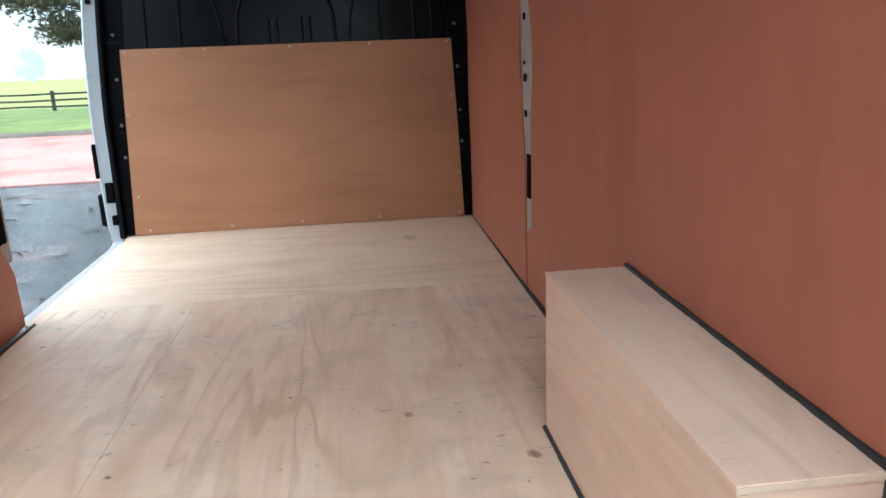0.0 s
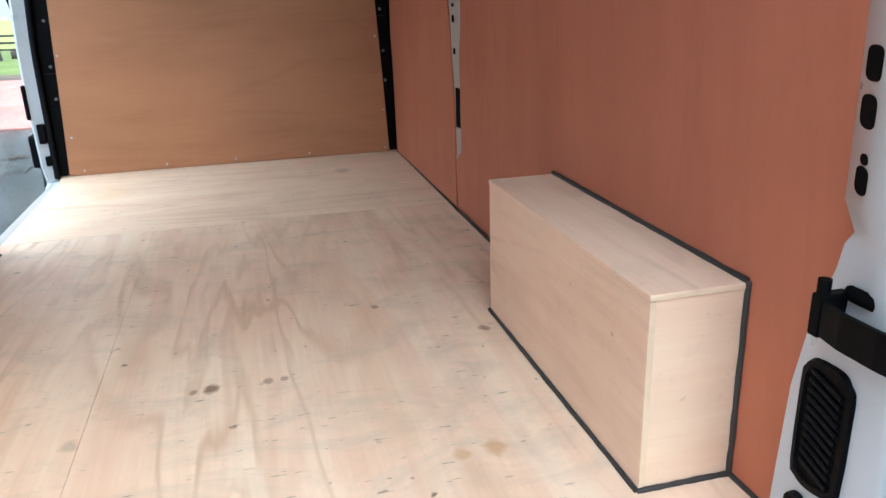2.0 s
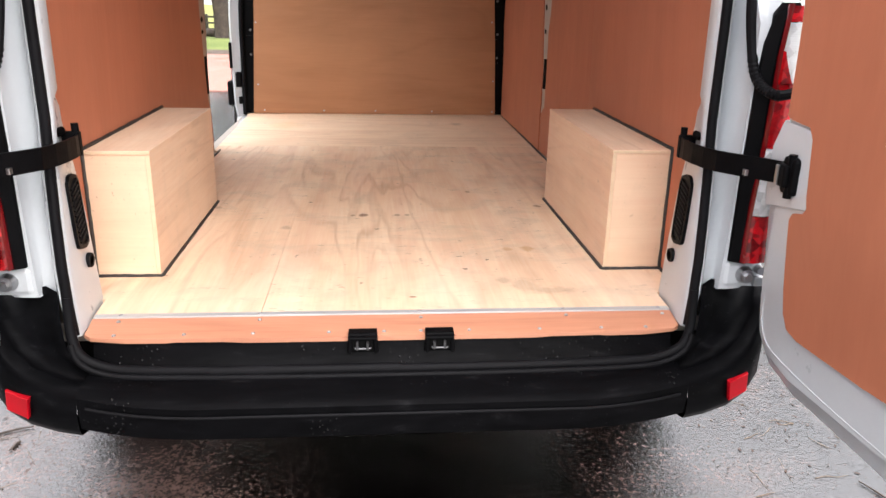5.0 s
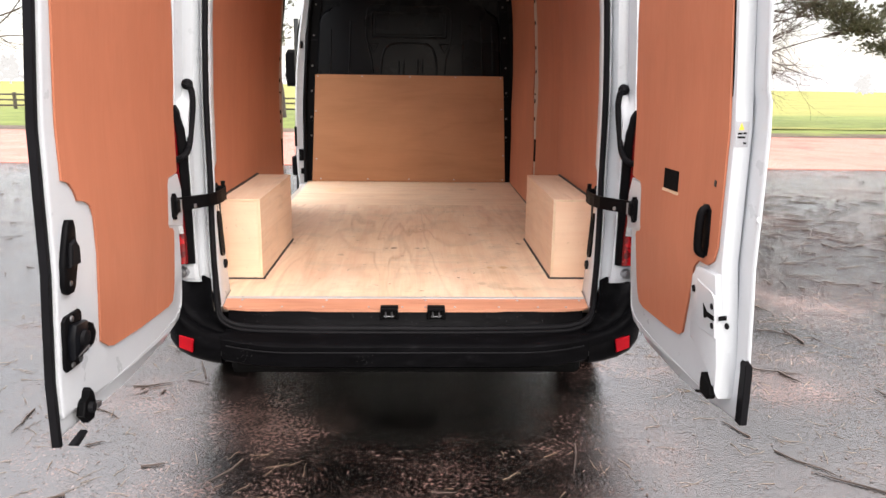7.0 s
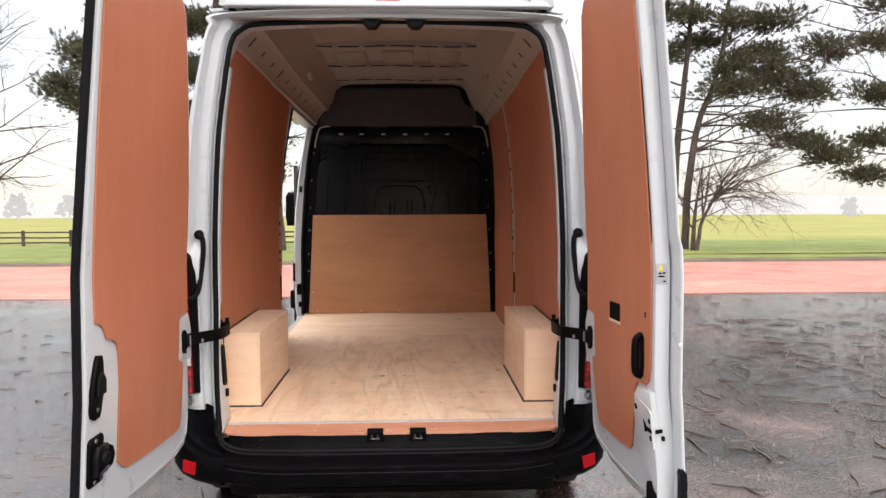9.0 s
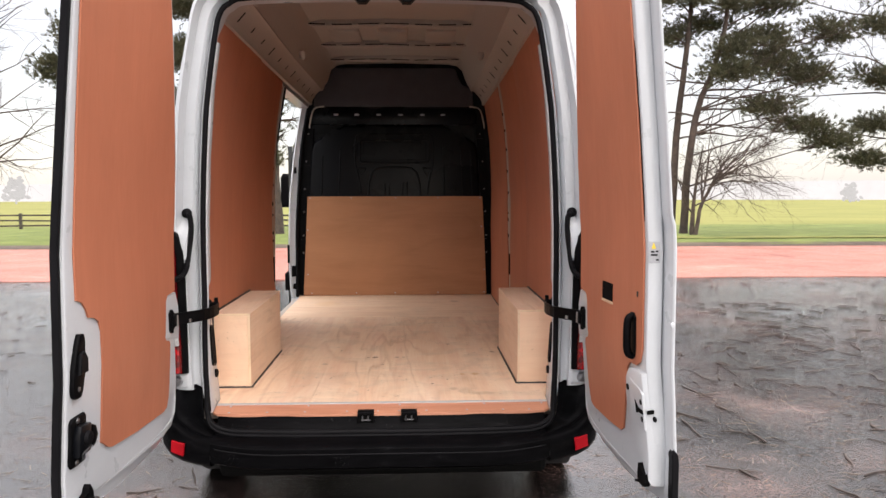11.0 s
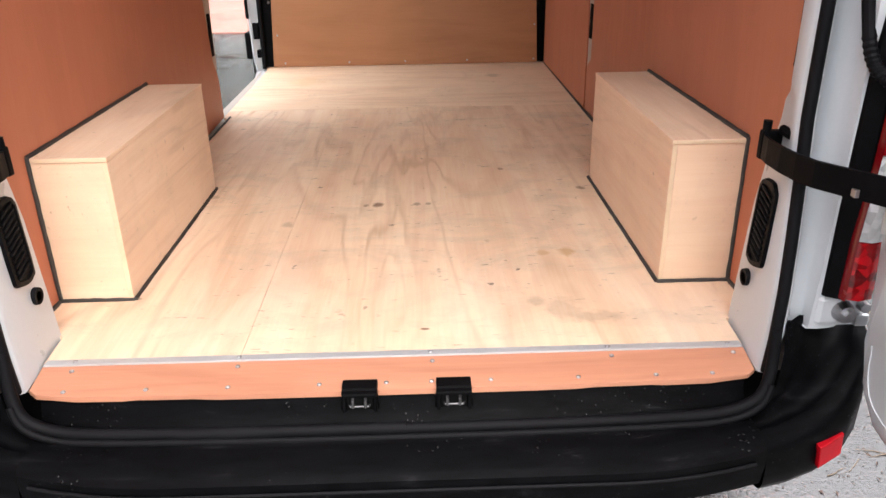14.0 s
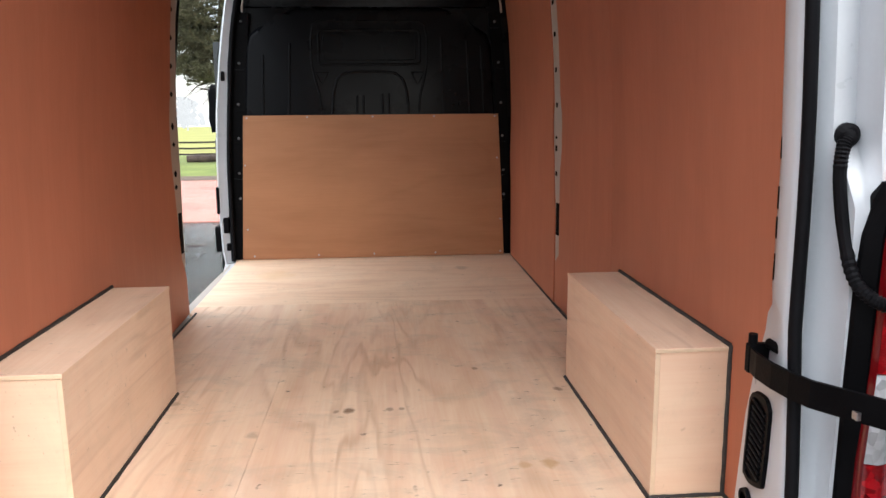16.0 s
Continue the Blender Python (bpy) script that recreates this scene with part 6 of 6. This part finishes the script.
bare_tree(8.70, 19.4, 3.0, 0.085, 5, "small bare tree with a low spreading crown", 0.05, 0.30, 1.0, 9, 0.62, 3, 0.05)
tips, rng = [], random.Random(61)
low = thing("bare_tree", "low bare tree spreading wide over the verge", "tree", "trees by the field", at=(8.74, 19.3, 0.05))
part("trunk", tube(B(), fine([(8.74, 19.3, -0.1), (8.85, 19.3, 0.55), (8.95, 19.3, 1.05), (9.5, 19.3, 2.05)], 4), [0.075, 0.07, 0.066, 0.064, 0.06, 0.058, 0.056, 0.054, 0.05, 0.046, 0.042, 0.038, 0.036], 9), bark, low, "dark bark trunk", 60)
for i in range(20):
    k = i / 19
    bm = B()
    limb(bm, (lerp(9.15, 9.5, k), 19.3, lerp(1.45, 2.05, k)), (rng.uniform(0.5, 1.2), rng.uniform(-0.35, 0.35), rng.uniform(0.22, 0.85)), rng.uniform(1.8, 4.2), 0.024, 3, rng, tips, 0.012, 0.75, 5, 1.0, 9)
    part("branch", bm, twig_bark, low, "", 60)
for i in range(5):
    bm = B()
    limb(bm, (8.95, 19.3, 0.95 + 0.1 * i), (rng.uniform(-0.4, 0.2), rng.uniform(-0.3, 0.3), 1.0), rng.uniform(1.2, 2.4), 0.026, 3, rng, tips, 0.0, 0.4, 5, 0.8, 6)
    part("branch", bm, twig_bark, low, "", 60)
padded_pine("pine with drooping dark limbs by the road", [(16.2, 20.5, -0.1), (16.2, 20.5, 3.0), (16.1, 20.5, 6.0), (16.0, 20.5, 9.0), (16.0, 20.5, 12.0)], 0.22,
            [((14.9, 20.2, 5.0), (0.55, 0.5, 0.4)), ((14.8, 20.2, 3.55), (0.6, 0.45, 0.2)), ((14.6, 20.0, 2.4), (0.6, 0.4, 0.14)), ((15.0, 20.3, 6.8), (0.9, 0.8, 0.4)), ((16.2, 20.2, 8.0), (1.6, 1.3, 0.5)), ((16.0, 20.5, 10.2), (1.3, 1.2, 0.6)), ((17.4, 20.5, 5.0), (1.2, 1.0, 0.5)), ((17.2, 20.5, 3.2), (1.0, 0.9, 0.4))], 13,
            [(3.0, 3.4, 3.1, 0.05), (4.2, 3.8, 3.0, 0.03), (5.4, 4.2, 3.2, 0.0), (6.6, 4.4, 3.1, -0.03), (7.5, 4.6, 3.0, -0.02)])
padded_pine("dark broad pine beyond the red road", [(-10.1, 22.0, -0.1), (-10.1, 22.0, 3.0), (-10.0, 22.0, 6.0), (-9.9, 22.0, 9.5)], 0.24,
            [((-11.4, 22.0, 5.5), (0.6, 0.7, 0.5)), ((-10.9, 22.0, 6.5), (0.45, 0.5, 0.5)), ((-10.5, 22.0, 4.9), (0.7, 0.6, 0.3)), ((-9.4, 22.0, 7.6), (0.9, 0.9, 0.6)), ((-9.7, 22.0, 9.2), (0.8, 0.8, 0.6)), ((-8.7, 22.0, 5.6), (1.1, 0.9, 0.5)), ((-8.6, 21.8, 3.3), (1.0, 0.8, 0.28)), ((-8.9, 22.0, 4.2), (1.0, 0.8, 0.35)), ((-9.7, 21.4, 6.2), (1.2, 0.9, 0.5))], 55, density=190)
padded_pine("dark pine with drooping limbs beyond the red road", [(-6.05, 21.0, -0.1), (-6.08, 21.0, 2.0), (-6.0, 21.0, 5.0), (-6.1, 21.0, 8.0), (-6.1, 21.0, 11.5)], 0.22,
            [((-7.3, 20.8, 3.1), (0.9, 0.7, 0.25)), ((-6.9, 20.6, 2.35), (0.32, 0.4, 0.42)), ((-7.9, 21.2, 3.7), (0.9, 0.8, 0.3)), ((-6.7, 21.0, 4.4), (1.0, 0.9, 0.4)), ((-5.5, 20.8, 4.5), (0.8, 0.8, 0.5)), ((-5.3, 20.7, 3.65), (0.55, 0.6, 0.35)), ((-6.2, 21.0, 5.8), (1.4, 1.2, 0.5)), ((-6.1, 21.0, 7.4), (1.5, 1.3, 0.6)), ((-6.1, 21.0, 9.2), (1.2, 1.1, 0.6)), ((-6.1, 21.0, 11.2), (0.8, 0.8, 0.6))], 21,
            [(2.7, 1.5, 3.0, 0.04), (3.6, 2.2, 0.3, 0.02)], density=190)
padded_pine("thick-trunked dark pine beyond the red road", [(-4.30, 21.0, -0.1), (-4.34, 21.0, 1.2), (-4.36, 21.0, 3.0), (-4.25, 21.0, 6.0), (-4.2, 21.0, 9.0), (-4.2, 21.0, 12.0)], 0.27,
            [((-4.95, 20.8, 4.1), (0.6, 0.6, 0.45)), ((-4.75, 20.7, 3.25), (0.5, 0.5, 0.30)), ((-5.2, 20.6, 2.85), (0.35, 0.4, 0.22)), ((-4.7, 20.6, 2.55), (0.28, 0.35, 0.14)), ((-3.7, 20.7, 4.6), (0.5, 0.6, 0.3)), ((-4.2, 21.0, 5.6), (1.4, 1.2, 0.5)), ((-4.3, 21.0, 7.0), (1.5, 1.3, 0.6)), ((-4.2, 21.0, 8.8), (1.3, 1.2, 0.6)), ((-4.2, 21.0, 10.6), (1.0, 1.0, 0.6)), ((-4.2, 21.0, 12.0), (0.6, 0.6, 0.5))], 34,
            [(2.2, 1.0, 3.3, 0.03), (2.7, 1.3, 3.0, 0.05), (3.4, 1.4, 0.1, 0.02), (2.9, 1.2, -0.3, 0.02), (3.9, 1.4, 0.2, 0.0)], density=190)
bare_tree(-18.9, 30.0, 10.0, 0.15, 17, "bare winter tree in the field", -0.15, 0.16, 1.0, 34, 0.50, 3)


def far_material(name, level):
    """Distance with the mist painted into its colour: an even pale grey that glows."""
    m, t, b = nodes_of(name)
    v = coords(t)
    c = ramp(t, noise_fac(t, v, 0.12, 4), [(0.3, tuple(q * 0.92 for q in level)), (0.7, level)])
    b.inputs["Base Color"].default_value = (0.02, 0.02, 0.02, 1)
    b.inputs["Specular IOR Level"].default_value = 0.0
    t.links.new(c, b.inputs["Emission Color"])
    # the haze is this glow; nothing here is a lamp
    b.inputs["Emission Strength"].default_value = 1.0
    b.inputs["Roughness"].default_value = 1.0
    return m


mist_coloured_trees = far_material("mist_coloured_far_trees", (0.43, 0.44, 0.445))
mist_coloured_hills = far_material("mist_coloured_far_hills", (0.64, 0.645, 0.66))
rng = random.Random(77)
bm = B()
for deg in (-50, -46, -41, -37, -33.5, -30.2, -27.2, -24.8, -21, -14, -9, 3, 8, 31, 38, 47):
    a = radians(deg + rng.uniform(-0.4, 0.4))
    dist = rng.uniform(225, 285)
    cx, cy = dist * math.sin(a), dist * math.cos(a)
    h = rng.uniform(8, 11.5) if deg < 0 else rng.uniform(5, 7)
    base = -3.6
    for j in range(46):
        ang, k = rng.uniform(0, 6.28), rng.random()
        up = rng.uniform(0.22, 1.0)
        wide = h * 0.42 * math.sin(min(1.0, 0.25 + up) * 2.6) * math.sqrt(k)
        c = Vector((cx + math.cos(ang) * wide, cy + math.sin(ang) * wide, base + h * up * 0.95))
        res = bmesh.ops.create_icosphere(bm, subdivisions=2, radius=h * rng.uniform(0.05, 0.11), matrix=Matrix.Translation(c))
        for v in res["verts"]:
            v.co += (v.co - c) * (0.9 * noise.noise(v.co * 1.3) + 0.5 * noise.noise(v.co * 3.1))
    cyl(bm, (cx, cy, base - 2), (cx, cy, base + h * 0.5), 0.35, 0.2, 6)
single("backdrop", bm, mist_coloured_trees, "far trees at the field's end, painted in glowing mist grey", "backdrop", kind="structure")
bm = loft(B(), [[(500 * math.sin(a), 500 * math.cos(a), z) for a in np.linspace(radians(-75), radians(75), 240)] for z in (-12, 2)])
for v in bm.verts:
    if v.co.z > 0:
        v.co.z += 3.5 * noise.noise((v.co.x * 0.01, 3, 1)) + 1.2 * noise.noise((v.co.x * 0.08, 5, 1)) + 2.5
single("backdrop", bm, mist_coloured_hills, "far hills behind the field, painted in glowing mist grey", "backdrop", kind="structure")

# two cut logs on the verge
for lx, ly, ln, ang in ((-5.35, 21.4, 0.7, 0.2), (-4.85, 21.5, 0.5, -0.3)):
    bm = tube(B(), [(lx - math.cos(ang) * ln / 2, ly - math.sin(ang) * ln / 2, 0.20), (lx, ly, 0.21), (lx + math.cos(ang) * ln / 2, ly + math.sin(ang) * ln / 2, 0.20)], [0.10, 0.115, 0.105], 12)
    single("log", bm, bark, "short cut log lying on the grass verge", "log", "logs on the verge", smooth=50)


# fallen twigs and leaves on the wet ground
def scatter_twigs(name, label, count, region, seed, r=(0.0025, 0.006), ln=(0.06, 0.32), mat=None):
    rng = random.Random(seed)
    bm = B()
    made = 0
    while made < count:
        x, y = rng.uniform(region[0], region[1]), rng.uniform(region[2], region[3])
        if abs(x) < 1.0 and y > -0.3 and y < 5.8:
            continue
        a, l, rr = rng.uniform(0, 6.28), rng.uniform(*ln), rng.uniform(*r)
        pts = []
        for k in (-0.5, -0.15, 0.2, 0.5):
            pts.append((x + math.cos(a) * l * k + rng.uniform(-1, 1) * l * 0.06, y + math.sin(a) * l * k + rng.uniform(-1, 1) * l * 0.06, rr + 0.001))
        tube(bm, pts, [rr, rr, rr * 0.8, rr * 0.4], 4)
        made += 1
    single(name, bm, mat or twig_bark, label, "twigs", kind="stuff")


def scatter_leaves(name, label, count, region, seed, size=(0.010, 0.032), centre=None):
    rng = random.Random(seed)
    verts, faces = [], []
    made = 0
    while made < count:
        if centre:
            x, y = rng.gauss(centre[0], centre[2]), rng.gauss(centre[1], centre[3])
        else:
            x, y = rng.uniform(region[0], region[1]), rng.uniform(region[2], region[3])
        if abs(x) < 1.0 and -0.3 < y < 5.8:
            continue
        if centre and noise.noise((x * 1.7, y * 1.7, 2)) + 0.5 * noise.noise((x * 5, y * 5, 4)) < rng.uniform(-0.25, 0.3):
            continue
        a, l = rng.uniform(0, 6.28), rng.uniform(*size)
        u, w = Vector((math.cos(a), math.sin(a), 0)) * l, Vector((-math.sin(a), math.cos(a), 0)) * l * rng.uniform(0.08, 0.45)
        z = Vector((0, 0, 1)) * l * rng.uniform(0.05, 0.4)
        c = Vector((x, y, 0.002))
        b = len(verts)
        verts += [c - u, c + w + z * rng.random(), c + u + z * rng.random(), c - w + z * rng.random()]
        faces.append((b, b + 1, b + 2, b + 3))
        made += 1
    me = bpy.data.meshes.new(name)
    me.from_pydata([tuple(v) for v in verts], [], faces)
    me.materials.append(litter)
    tagged(new(name, me), label, "leaf litter", kind="stuff")


scatter_twigs("fallen_twigs", "dark fallen twigs on the wet asphalt", 900, (-8, 12, -2.6, 9.3), 41, (0.002, 0.0055), (0.05, 0.28))
scatter_twigs("fallen_twigs", "dark fallen twigs in the leaf litter", 620, (1.9, 8.5, -1.6, 6.5), 42, (0.002, 0.006), (0.06, 0.36))
scatter_twigs("fallen_needles", "thin straw-coloured pine needles on the wet asphalt", 1500, (-3.2, 4.2, -2.6, 2.0), 46, (0.0006, 0.0013), (0.03, 0.12), straw)
scatter_leaves("leaf_litter", "brown wet leaf litter on the asphalt", 30000, (-8, 12, -2.8, 9.3), 43, (0.003, 0.012))
scatter_leaves("leaf_litter", "fine dark crumbs of litter on the wet asphalt", 45000, (-4.5, 5.5, -2.6, 4.5), 45, (0.002, 0.007))
scatter_leaves("leaf_litter", "thick brown leaf litter beside the parking place", 60000, None, 44, (0.003, 0.011), (4.6, 1.2, 1.4, 2.0))
